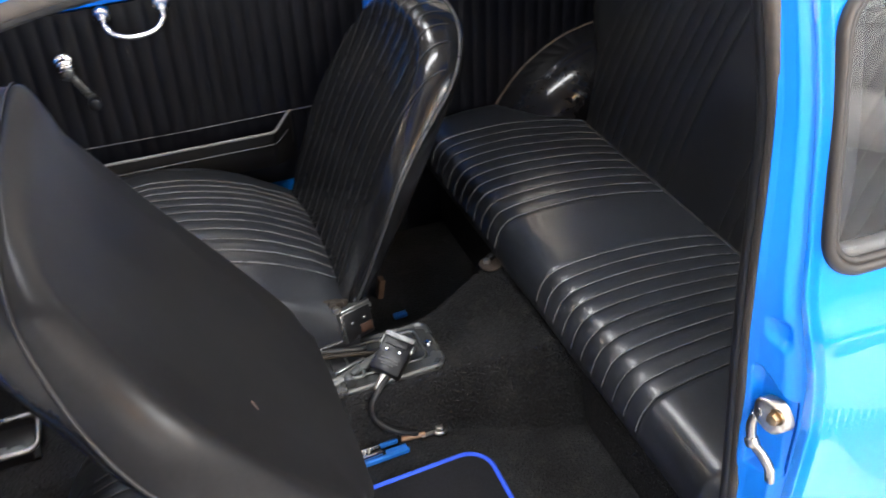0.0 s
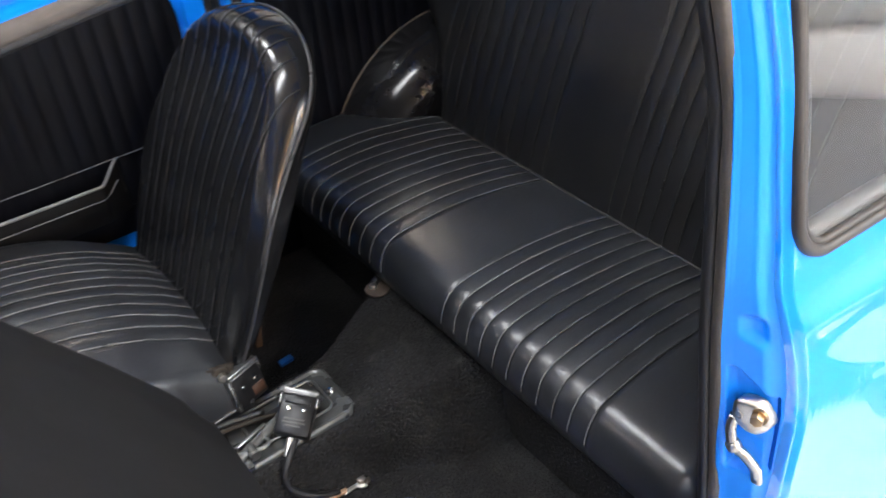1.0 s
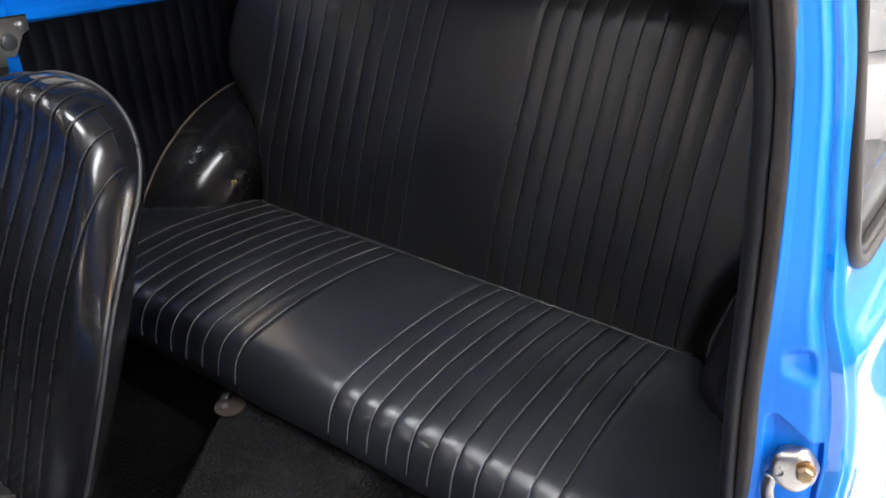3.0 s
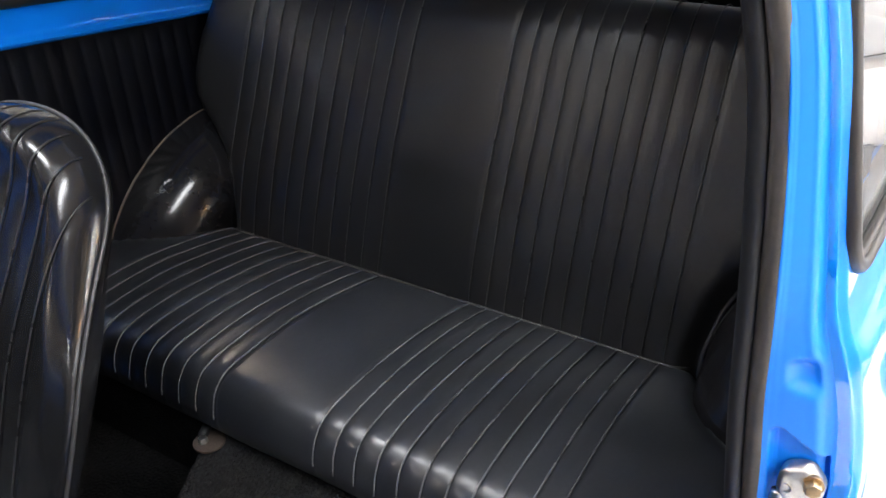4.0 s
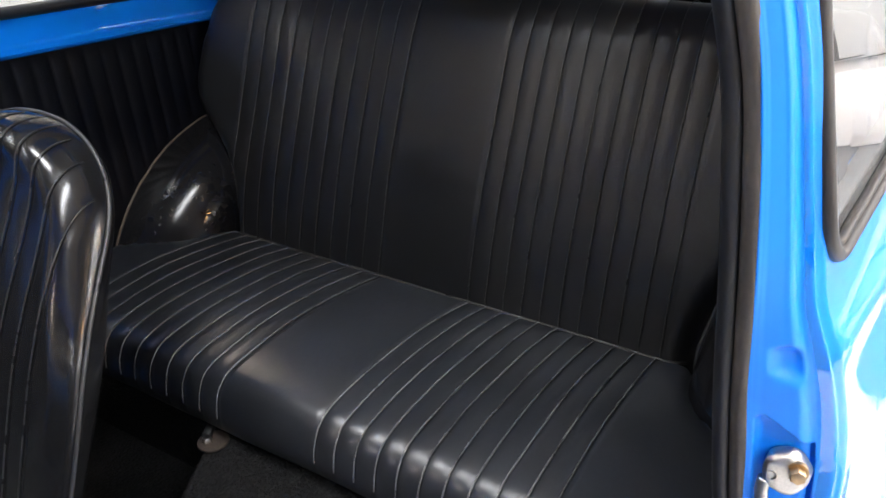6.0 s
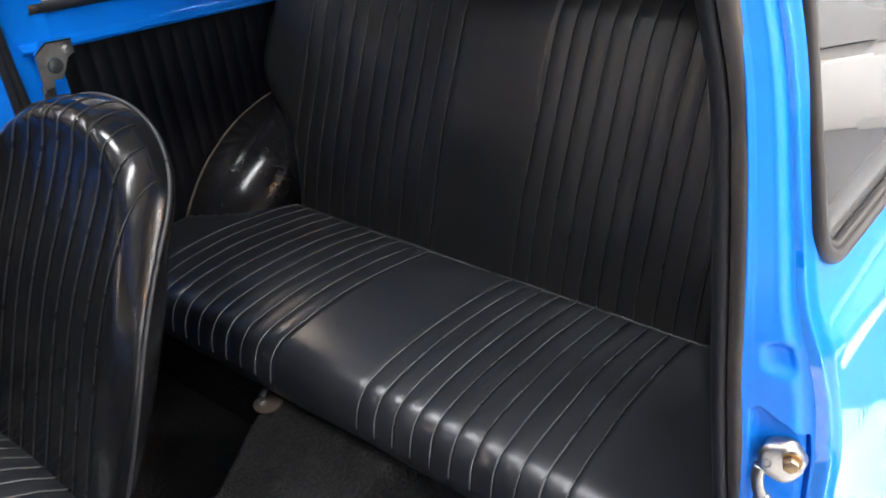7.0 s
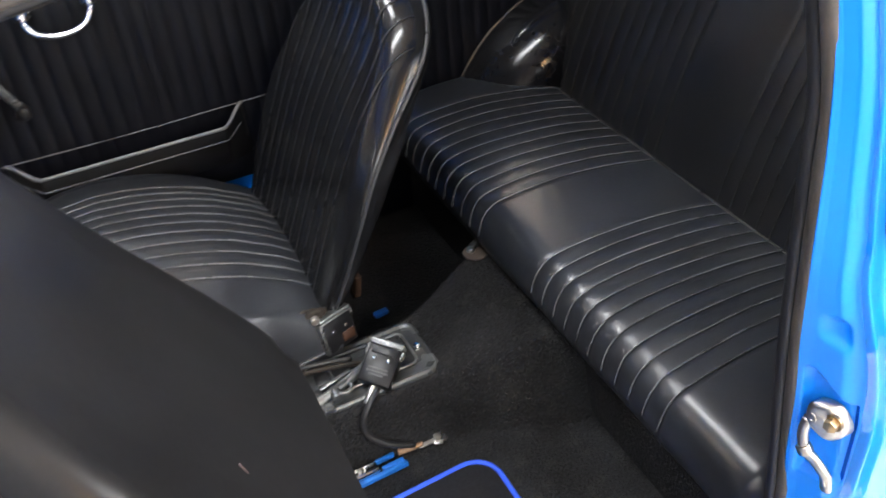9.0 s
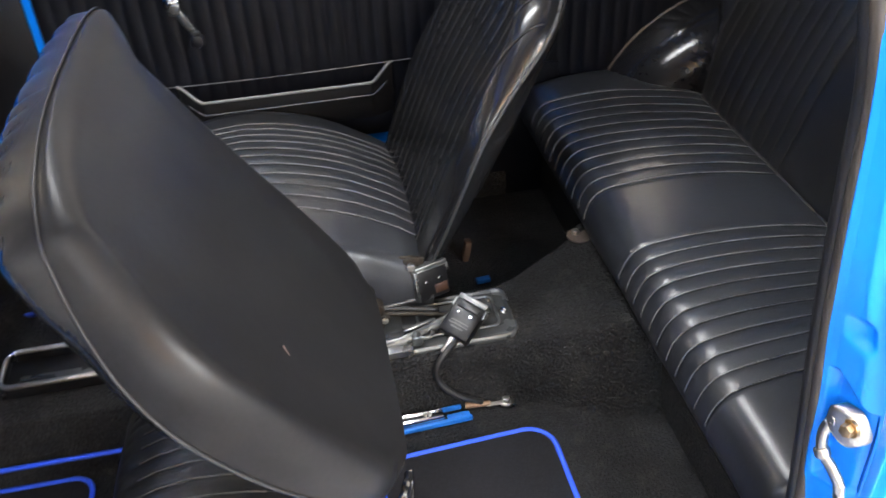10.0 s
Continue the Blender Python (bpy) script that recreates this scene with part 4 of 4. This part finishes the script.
        return (q[0], y + skew * (math.sqrt((s - .30) ** 2 + .002) + s - .30) / 2, q[1])

    def face_point(y, s, lift=0.0):
        """A point of the pleated face; the tipped seat's head roll swells past its piped edge."""
        off = front(y, s, lift)
        if side > 0:
            return world(y, s, off)
        d = dist(y, s)
        swell = ease(.36, .45, s) * math.sin(math.pi * min(1, d / .060) ** .6)
        swell *= .027 + .006 * (abs(math.sin(math.pi * y / pitch)) ** .6 - 1)
        n = math.hypot(y * .35, s - .34) + 1e-6
        return world(y + swell * y * .35 / n, s + swell * (s - .34) / n, off)

    verts = []
    for s in ss:
        w = half_at(s)
        verts += [face_point(w * v, s) if abs(v) < .9999 else world(w * v, s, edge(s)) for v in vs]
    m = len(verts)
    for s in ss:
        w = half_at(s)
        verts += [world(w * v, s, rear(w * v, s) if abs(v) < .9999 else edge(s) - .006) for v in vs]
    faces = grid_faces(n_s, n_y) + grid_faces(n_s, n_y, m)
    for i in range(n_s - 1):
        for j in (0, n_y - 1):
            faces.append((i * n_y + j, (i + 1) * n_y + j, m + (i + 1) * n_y + j, m + i * n_y + j))
    for i in (0, n_s - 1):
        for j in range(n_y - 1):
            faces.append((i * n_y + j, i * n_y + j + 1, m + i * n_y + j + 1, m + i * n_y + j))
    bk = link_mesh("backrest", verts, faces, SEAT_GLOSS if side > 0 else VINYL_SMOOTH, t, True, "bucket backrest in smooth black vinyl with a pleated face", 75)
    if side < 0:
        bk.data.materials.append(SEAT_GLOSS)
        for p in bk.data.polygons:
            p.material_index = 1 if p.normal.x * f[0] + p.normal.z * f[1] > .02 else 0
    rim = [(w, s) for w, s in outline[2:]] + [(-w, s) for w, s in reversed(outline[2:-1])]
    tube("piping", [world(y * 1.004, s + .001, edge(s) - .003) for y, s in rim], .0026 if side > 0 else .0018, PIPING if side > 0 else RUBBER_BLACK, bk, 8, False, "thin black piping")
    for y in seams:
        top = max(s for s in np.linspace(.1, length, 600) if half_at(s) > abs(y) + .0015)
        pts = [face_point(y, s, .0028) for s in np.r_[np.linspace(.04, top - .09, 24), np.linspace(top - .085, top, 30)]]
        tube("seam", pts, .0009, SEAM_MID, bk, 6)
    # cushion
    cx0, cx1, ztop = cushion
    cw = .268
    xs = np.linspace(cx0, cx1, 60)
    ysn = np.sin(np.linspace(-1, 1, 141) * math.pi / 2)
    def chalf(x):
        s = (x - cx0) / (cx1 - cx0)
        w = cw * (1 - .10 * ease(.55, 1.0, s))
        return w * max(.05, 1 - max(0, (.16 - s) / .16) ** 2.5 * .28)
    def cz(x, y):
        w = chalf(x)
        s = (x - cx0) / (cx1 - cx0)
        e = min(w - abs(y), (x - cx0) * 1.0 + .002)
        k = math.sqrt(max(0, 1 - (1 - min(1, e / .036)) ** 2))
        top = ztop + float(np.interp(s, [0, .124, .247, .371, .485, .58, .676, .771, .907, 1], [0, .025, .038, .041, .035, .025, .011, -.008, -.045, -.080]))
        top -= (.020 if y * side < 0 else .012) * min(2.2, (y / .15) ** 2)
        g = 0
        if .10 < s and abs(y) < .152:
            g = .0032 * (abs(math.sin(math.pi * y / .030)) ** .55 - 1)
        low = .150
        return low + (top - low) * k + g * k + .002 * noise.noise((x * 9, y * 9, side))
    cv = [(x, chalf(x) * v, cz(x, chalf(x) * v)) for x in xs for v in ysn]
    cf = grid_faces(60, 141)
    b0 = len(cv)
    cv += [(x, chalf(x) * v * .96, .105) for x in xs for v in ysn]
    cf += grid_faces(60, 141, b0)
    for i in range(59):
        for j in (0, 140):
            cf.append((i * 141 + j, (i + 1) * 141 + j, b0 + (i + 1) * 141 + j, b0 + i * 141 + j))
    for i in (0, 59):
        for j in range(140):
            cf.append((i * 141 + j, i * 141 + j + 1, b0 + i * 141 + j + 1, b0 + i * 141 + j))
    c = link_mesh("cushion", [tipped(p) for p in cv], cf, VINYL if side > 0 else SHADED_VINYL, t, True, "pleated black vinyl seat cushion", 75)
    for y in [k * .030 for k in range(-5, 6)]:
        xs0 = [x for x in np.linspace(cx0 + .06, cx1 - .01, 50)]
        # Pale glinting seams on the upright cushion, dim ones on the shaded tipped one.
        tube("seam", [tipped((x, y, cz(x, y) + .0032)) for x in xs0], .0013, PLEAT_GLINT if side > 0 else PLEAT_SHADED, c, 6)
    path = [(x, s * (chalf(x) + .001), .152) for s, rng in ((1, np.linspace(cx1, cx0, 40)), (-1, np.linspace(cx0, cx1, 40))) for x in rng]
    tube("piping", [tipped(p) for p in path], .0040, PIPING, c, 8)
    if side < 0:
        folds = None
        for k in range(6):
            q = k / 5
            path = smooth_path([(-.425 - .006 * q, -.036 - .004 * k, .205), (-.426 - .004 * k, -.050 - .006 * k, .192 + .004 * math.sin(k * 2.1)), (-.432 - .010 * k, -.062 - .005 * k, .165)], 10)
            v, fc = tube_data(path, .0055 + .0015 * math.sin(k * 1.7), 8)
            one = bmesh.new()
            bv = [one.verts.new(p) for p in v]
            for fi in fc:
                one.faces.new([bv[j] for j in fi])
            folds = join(folds, one)
        part("gathered_corner", folds, SEAT_GLOSS, bk, "gathered glossy vinyl folds")
        y, sc = -.126, .200
        spot = Vector(world(y, sc, rear(y, sc) - .0006))
        run = Vector(world(y - .008, sc - .010, rear(y - .008, sc - .010) - .0006))
        part("scuff", rod(spot, run, .0016, .0006, 8), SCRATCH_RED, bk, "small reddish scuff")
    # frame and hinges
    bm = box((cx1 - cx0 - .08, .38, .03), ((cx0 + cx1) / 2, 0, .088), .008)
    for s in (-1, 1):
        bm = box((cx1 - cx0 - .10, .028, .05), ((cx0 + cx1) / 2, s * .17, .045), .006, bm=bm)
    part("seat_frame", tip_mesh(bm), PLASTIC, t, "dark steel seat frame")
    for s in (-1, 1):
        hx = cx1 - .035
        br = box((.050, .008, .12), (hx - .01, s * .215, .17), .003, (0, 12, 0))
        br = rod((hx, s * .212, .215), (hx, s * .224, .215), .016, seg=20, bevel=.003, bm=br)
        h = part("hinge_bracket", tip_mesh(br), RUST, t, "rusty hinge bracket")
        part("hinge_bolt", tip_mesh(rod((hx, s * .224, .215), (hx, s * .234, .215), .008, seg=6, bevel=.001)), STEEL, h)
    return t


front_seat(1, "upright black vinyl front bucket seat with pleated cushion", (-.382, .165), 24.0, .296, (-.80, -.315, .317))
front_seat(-1, "black vinyl front seat with its backrest tipped forward", (-.491, .332), -39.2, -.339, (-.83, -.47, .205), 6.0, .42, .505, (.06, 2.2), .100, (.016, .012, .030))


# ---- tunnel console, belt buckles, rail ----
def console():
    t = thing("tunnel_console", "grey pressed-steel tunnel console with lever slots", "console")
    zt = .130
    x0, x1, y0, y1 = -.452, -.179, -.055, .080
    rings = [(0, -.024), (0, -.006), (.0015, -.001), (.004, .0005), (.007, 0), (.0095, -.003), (.012, -.0035)]
    verts, k = [], 40
    for inset, dz in rings:
        for x, y in rounded(x0 + inset, x1 - inset, y0 + inset, y1 - inset, max(.006, .022 - inset)):
            slope = .006 * (x - x1) / (x0 - x1)
            verts.append((x, y, zt + dz - slope))
    faces = grid_faces(len(rings), k, 0, True) + [tuple(range((len(rings) - 1) * k, len(rings) * k))]
    plate = link_mesh("plate", verts, faces, GREY_PAINT, t, True, "worn grey steel plate with a rolled edge", 50)
    bead = [(x, y, zt - .0035) for x, y in ((-.44, .060), (-.26, .062), (-.222, .058), (-.214, .046))]
    tube("plate_bead", smooth_path(bead, 40), .0030, GREY_PAINT, plate, 8)
    part("slot", box((.165, .036, .003), (-.298, .022, zt - .0052), .001, (0, 0, -3)), RUBBER_BLACK, plate, "dark lever slot")
    part("slot", box((.060, .024, .003), (-.395, -.018, zt - .0062), .001, (0, 0, 4)), RUBBER_BLACK, plate, "dark lever slot")
    part("slot", box((.030, .014, .003), (-.352, -.006, zt - .0062), .001, (0, 0, 4)), RUBBER_BLACK, plate, "dark lever slot")
    lever = smooth_path([(-.50, .030, zt + .026), (-.42, .028, zt + .022), (-.34, .024, zt + .010), (-.28, .020, zt - .004)], 24)
    tube("brake_lever", lever, .0045, RUST, t, 10, False, "dark lever rod")
    tube("lever_arm", smooth_path([(-.50, .044, zt + .020), (-.40, .042, zt + .018), (-.31, .036, zt + .004)], 20), .0060, RUBBER_BLACK, t, 8)
    arm = smooth_path([(-.445, -.030, zt + .001), (-.405, -.034, zt + .004), (-.372, -.030, zt + .008), (-.335, -.018, zt + .012), (-.295, -.004, zt + .016)], 30)
    tube("choke_arm", arm, .0085, GREY_PAINT, t, 10, False, "pressed grey choke arm", .6)
    part("pivot", rod((-.362, -.044, zt + .003), (-.362, -.020, zt + .006), .011, seg=18, bevel=.003), GREY_PAINT, t)
    gate = box((.078, .036, .005), (-.410, -.036, zt - .001), .0015)
    gate = box((.020, .022, .005), (-.440, -.010, zt - .001), .0015, bm=gate)
    gate = box((.078, .004, .016), (-.410, -.055, zt - .007), .001, bm=gate)
    part("gate_plate", gate, GREY_LIGHT, t, "bright worn steel gate plate")
    part("gate_slot", box((.040, .016, .003), (-.392, -.012, zt + .0005), .001, (0, 0, 4)), RUBBER_BLACK, t, "dark gate slot")
    ring = [(-.346 + .013 * math.cos(q), -.030 + .011 * math.sin(q), zt + .010) for q in np.linspace(0, 2 * math.pi, 25)[:-1]]
    tube("lever_ring", ring, .0035, GREY_LIGHT, t, 8, True, "worn steel ring on the choke lever")
    part("gate_bar", box((.060, .008, .006), (-.352, -.006, zt + .010), .002, (0, -6, 12)), GREY_LIGHT, t, "pale steel bar")
    br = rod((-.424, .020, zt + .032), (-.424, .050, zt + .032), .016, seg=20, bevel=.003)
    br = box((.018, .026, .040), (-.420, .035, zt + .012), .003, bm=br)
    br = rod((-.410, .012, zt + .020), (-.410, .019, zt + .020), .010, .008, 14, .002, br)
    part("pivot_bracket", br, RUST, t, "rusty brake lever pivot")
    part("pivot_nut", rod((-.410, .006, zt + .020), (-.410, .012, zt + .020), .006, seg=6, bevel=.001), STEEL, t)
    inner = [(x, y, zt - .0015) for x, y in rounded(x0 + .10, x1 - .030, y0 + .030, y1 - .022, .014)]
    tube("inner_bead", inner, .0024, GREY_LIGHT, plate, 8, True)
    part("screw", rod((-.196, .012, zt - .006), (-.196, .012, zt + .002), .0085, .006, 16, .002), CHROME, t, "bright domed screw")


console()


def buckle(at, turn, label, stalk, eye, size=(1.12, 1.15, 1.15)):
    t = thing("belt_buckle", label, "belt buckle", "front belt buckles")
    b = new("buckle_box")
    b.parent = t
    b.matrix_basis = pose(*at, *turn) @ Matrix.Diagonal((*size, 1))
    orange = "orange" in label
    part("case", box((.052, .062, .022), (0, 0, 0), .004), PLASTIC, b, "black plastic case")
    cap = box((.052, .007, .0245), (0, .0335, .0005), .002)
    cap = box((.050, .003, .004), (0, .029, .0115), .001, bm=cap)
    part("cap", cap, GREY_LIGHT, b, "worn bright metal edge")
    for s in (-1, 1):
        part("side_lug", box((.004, .016, .012), (s * .027, .020, .004), .0015), GREY_LIGHT, b, "small steel lug")
    if orange:
        part("press_button", box((.020, .018, .0024), (.012, -.014, .0112), .001), ORANGE, b, "faded orange button")
        part("frame_edge", box((.005, .058, .024), (-.026, 0, .0005), .0015), GREY_LIGHT, b, "worn metal edge")
    else:
        part("press_button", box((.038, .012, .003), (0, .020, .0115), .001), PLASTIC, b)
        for w, yy in ((.030, -.008), (.034, -.013), (.022, -.018)):
            part("worn_print", box((w, .0022, .001), (0, yy, .0113)), WHITE_WORN, b, "worn pale print bar")
    for s in (-.011, .011):
        part("rivet", rod((s, .006, .0105), (s, .006, .0145), .0036, .0028, 14, .001), CHROME, b, "bright rivet")
    if eye is not None:
        part("ferrule", rod((0, -.031, -.002), (0, -.058, -.004), .0062, .0056, 14, .001), STEEL, b, "pale steel ferrule")
    tube("stalk", smooth_path(stalk, 50), .0055, RUBBER_BLACK, t, 10, False, "black cable stalk")
    if eye is not None:
        lug = box((.030, .012, .003), (eye[0] - .022, eye[1], eye[2] + .003), .001)
        lug = rod((eye[0], eye[1], eye[2] + .001), (eye[0], eye[1], eye[2] + .005), .014, seg=24, bevel=.001, bm=lug)
        g = part("lug", lug, STEEL, t, "flattened steel lug")
        part("bolt", rod((eye[0], eye[1], eye[2] + .004), (eye[0], eye[1], eye[2] + .012), .009, .0085, 6, .001), STEEL, g, "hexagon bolt")
        part("sleeve", rod((eye[0] - .075, eye[1] + .002, eye[2] + .007), (eye[0] - .03, eye[1], eye[2] + .005), .0060, .0048, seg=12), COPPER, t, "tarnished copper crimp sleeve")


buckle((-.276, -.022, .148), (24, 10, -44), "black belt buckle on a bent cable stalk", [(-.285, -.038, .130), (-.302, -.055, .128), (-.320, -.070, .122), (-.336, -.079, .103), (-.336, -.084, .077), (-.320, -.092, .055), (-.296, -.098, .038), (-.262, -.096, .018)], (-.217, -.095, .005))
buckle((-.318, .074, .174), (74, 3, 22), "black belt buckle with a faded orange button", [(-.322, .085, .150), (-.330, .10, .12), (-.34, .105, .09)], None, (1.28, 1.0, 1.25))


def seat_rail():
    t = thing("seat_rail", "blue seat runner with a bright sliding rail", "seat rail", "seat rails")
    part("runner", box((.135, .008, .010), (-.352, -.121, .007), .002, (0, 0, 3)), BLUE_WORN_SHADED, t, "worn blue painted runner, darkened for shade")
    part("runner_tab", box((.040, .0055, .010), (-.320, -.096, .014), .002, (0, 0, 3)), BLUE_WORN_SHADED, t, "blue tab")
    part("runner_block", box((.040, .010, .006), (-.308, -.111, .010), .002, (0, 0, 3)), BLUE_WORN_SHADED, t, "blue end block")
    sl = box((.084, .020, .010), (-.376, -.110, .017), .003, (0, 0, 3))
    sl = box((.080, .003, .004), (-.376, -.103, .023), .001, (0, 0, 3), bm=sl)
    part("slide", sl, CHROME, t, "bright slide channel")
    for x in (-.366, -.358):
        part("stop", rod((x, -.108, .021), (x, -.108, .028), .003, seg=10, bevel=.001), STEEL, t)
    u = thing("seat_rail", "blue seat runner end behind the upright seat", "seat rail", "seat rails")
    part("runner", box((.030, .014, .010), (-.178, .258, .008), .002, (0, 0, 5)), BLUE_WORN_SHADED, u, "blue painted runner")
    part("foot", box((.014, .024, .05), (-.195, .345, .028), .003, (0, 10, 0)), RUST_ORANGE, u, "orange-rusted steel foot")


seat_rail()


def floor_anchor():
    t = thing("floor_anchor", "worn steel belt anchor on the carpet", "belt anchor")
    part("washer", rod((-.012, .140, .172), (-.012, .140, .176), .024, seg=24, bevel=.001), ANCHOR_RUST, t, "dull rusted washer")
    part("ring", box((.034, .014, .012), (.000, .158, .181), .004, (0, -15, 20)), RUBBER_BLACK, t, "dark belt ring")
    part("bolt", rod((-.018, .146, .175), (-.018, .146, .184), .008, .007, 6, .001), STEEL, t)


floor_anchor()


# ---- door striker ----
def jamb(a, z, out):
    """A place on the near door jamb: a runs from the seal to the crease."""
    (sx, sy), (cx, cy) = seal_at(z), crease_at(z)
    return (sx + (cx - sx) * a - .006 - out, sy + (cy - sy) * a, z)


def striker():
    t = thing("door_striker", "zinc-plated door striker hook bolted to the pillar", "door striker")
    rings = [(0.0, -.009), (0.0, .003), (.10, .0055), (.26, .0068), (.6, .0072)]
    n, verts = 44, []
    for inset, out in rings:
        for k in range(n):
            a = 2 * math.pi * k / n
            r = (1 - inset) * (1 + .03 * math.cos(5 * a + .5))
            verts.append(jamb(.465 + .270 * r * math.cos(a), .485 + .0225 * r * math.sin(a) - .004 * r * math.cos(a), out))
    faces = grid_faces(len(rings), n, 0, True) + [tuple(range((len(rings) - 1) * n, len(rings) * n))]
    link_mesh("plate", verts, faces, STEEL, t, True, "rounded steel striker plate", 50)
    path = [(.22, .478, .000), (.20, .464, .003), (.24, .450, .006), (.32, .438, .007), (.44, .4315, .007), (.56, .425, .008), (.66, .416, .008), (.70, .405, .008)]
    pts = smooth_path([jamb(*p) for p in path], 48)
    tube("hook", pts, .0058, STEEL, t, 12, False, "curved steel hook")
    part("collar", rod(jamb(.25, .445, .007), jamb(.34, .436, .008), .0082, seg=16, bevel=.002), STEEL, t, "worn steel collar")
    part("tab", box((.009, .013, .024), jamb(.70, .406, .008), .0042, (-12, 0, 0), 3), STEEL, t, "rounded flat steel tab")
    x, y, z = jamb(.60, .492, .006)
    bo = rod((x, y, z), (x - .010, y - .004, z + .001), .0074, .0070, 6, .001)
    bo = rod((x + .002, y, z), (x - .002, y - .001, z), .0098, seg=20, bm=bo)
    part("bolt", bo, BRASS, t, "brassy hexagon bolt")
    x, y, z = jamb(.32, .487, .0062)
    tube("stamped_ring", [(x - .0006, y + .0045 * math.cos(a), z + .0045 * math.sin(a)) for a in np.linspace(0, 2 * math.pi, 21)[:-1]], .0011, STEEL, t, 6, True)


striker()


# ---- floor mats ----
def floor_mat(outline, z, label):
    t = thing("floor_mat", label, "floor mat", "floor mats")
    pts = [(x, y) for x, y in outline]
    k = len(pts)
    v = [(x, y, z) for x, y in pts] + [(x, y, z + .007) for x, y in pts]
    f = [tuple(range(k)), tuple(range(k, 2 * k))] + [(i, (i + 1) % k, k + (i + 1) % k, k + i) for i in range(k)]
    link_mesh("mat_body", v, f, MAT_PILE, t, False, "black carpet pile")
    tube("binding", [(x, y, z + .006) for x, y in pts], .0047, BLUE_TRIM, t, 10, True, "bright blue bound edge")


floor_mat(skewed(rounded(-.46, -.160, -.56, -.168, .05), .06, -.18), .003, "black rear foot mat with bright blue binding")
floor_mat(rounded(-1.30, -.932, -.52, -.102, .035), .003, "black front foot mat with bright blue binding")
floor_mat(rounded(-1.34, -.80, .375, .56, .04), .003, "black front foot mat with bright blue binding")


def tunnel_tray():
    """Open steel tray on the tunnel ahead of the console."""
    t = thing("tunnel_tray", "shallow steel tray with a bright rolled rim", "tray")
    x0, x1, y0, y1, z = -1.066, -.885, .000, .090, .122
    part("tray_floor", box((x1 - x0, y1 - y0, .006), ((x0 + x1) / 2, (y0 + y1) / 2, z), .001), PLASTIC, t, "dark tray floor")
    rim = [(x, y, z + .022) for x, y in rounded(x0, x1, y0, y1, .02)]
    tube("rim", rim, .0045, STEEL, t, 8, True, "bright rolled rim")
    part("tray_wall", box((x1 - x0 - .02, .004, .022), ((x0 + x1) / 2, y0, z + .011), .001), PLASTIC, t)
    part("tray_wall", box((x1 - x0 - .02, .004, .022), ((x0 + x1) / 2, y1, z + .011), .001), PLASTIC, t)
    part("tray_wall", box((.004, y1 - y0 - .02, .022), (x0, (y0 + y1) / 2, z + .011), .001), PLASTIC, t)
    part("liner", box((.13, .03, .006), (-.975, .022, z + .008), .002), GREY_PAINT, t, "grey pressed liner")


tunnel_tray()
tagged(tube("carpet_binding", [(x, -.094, .050) for x in np.linspace(-1.30, -.84, 20)], .0040, BLUE_TRIM), "blue binding along the edge of the tunnel carpet", "carpet", kind="structure")


def dashboard():
    t = thing("dashboard", "blue painted dashboard with a pale lower edge", "dashboard")
    def face(u, v, k):
        return (-1.03 - .05 * (1 - v) ** 2 + k, -.59 + 1.18 * u, .60 + .14 * v - .03 * math.sin(math.pi * u))
    sheet("fascia", face, np.linspace(0, 1, 30), np.linspace(0, 1, 10), .02, BLUE, t, "blue steel fascia")
    sheet("dash_top", lambda u, v, k: (-1.03 - .30 * v, -.59 + 1.18 * u, .745 - .03 * math.sin(math.pi * u) + k), np.linspace(0, 1, 20), np.linspace(0, 1, 6), .012, BLUE, t, "blue dash top")
    tube("lower_trim", [tuple(np.array(face(u, 0, 0)) + (-.002, 0, -.004)) for u in np.linspace(0.01, .99, 30)], .008, WHITE_GREY, t, 8, False, "pale lower edge trim")


dashboard()
for sd in (1, -1):
    part("footwell_trim", box((.42, .012, .62), (-1.21, sd * .598, .29), .004), TRIM_VINYL, car, "black footwell side trim")
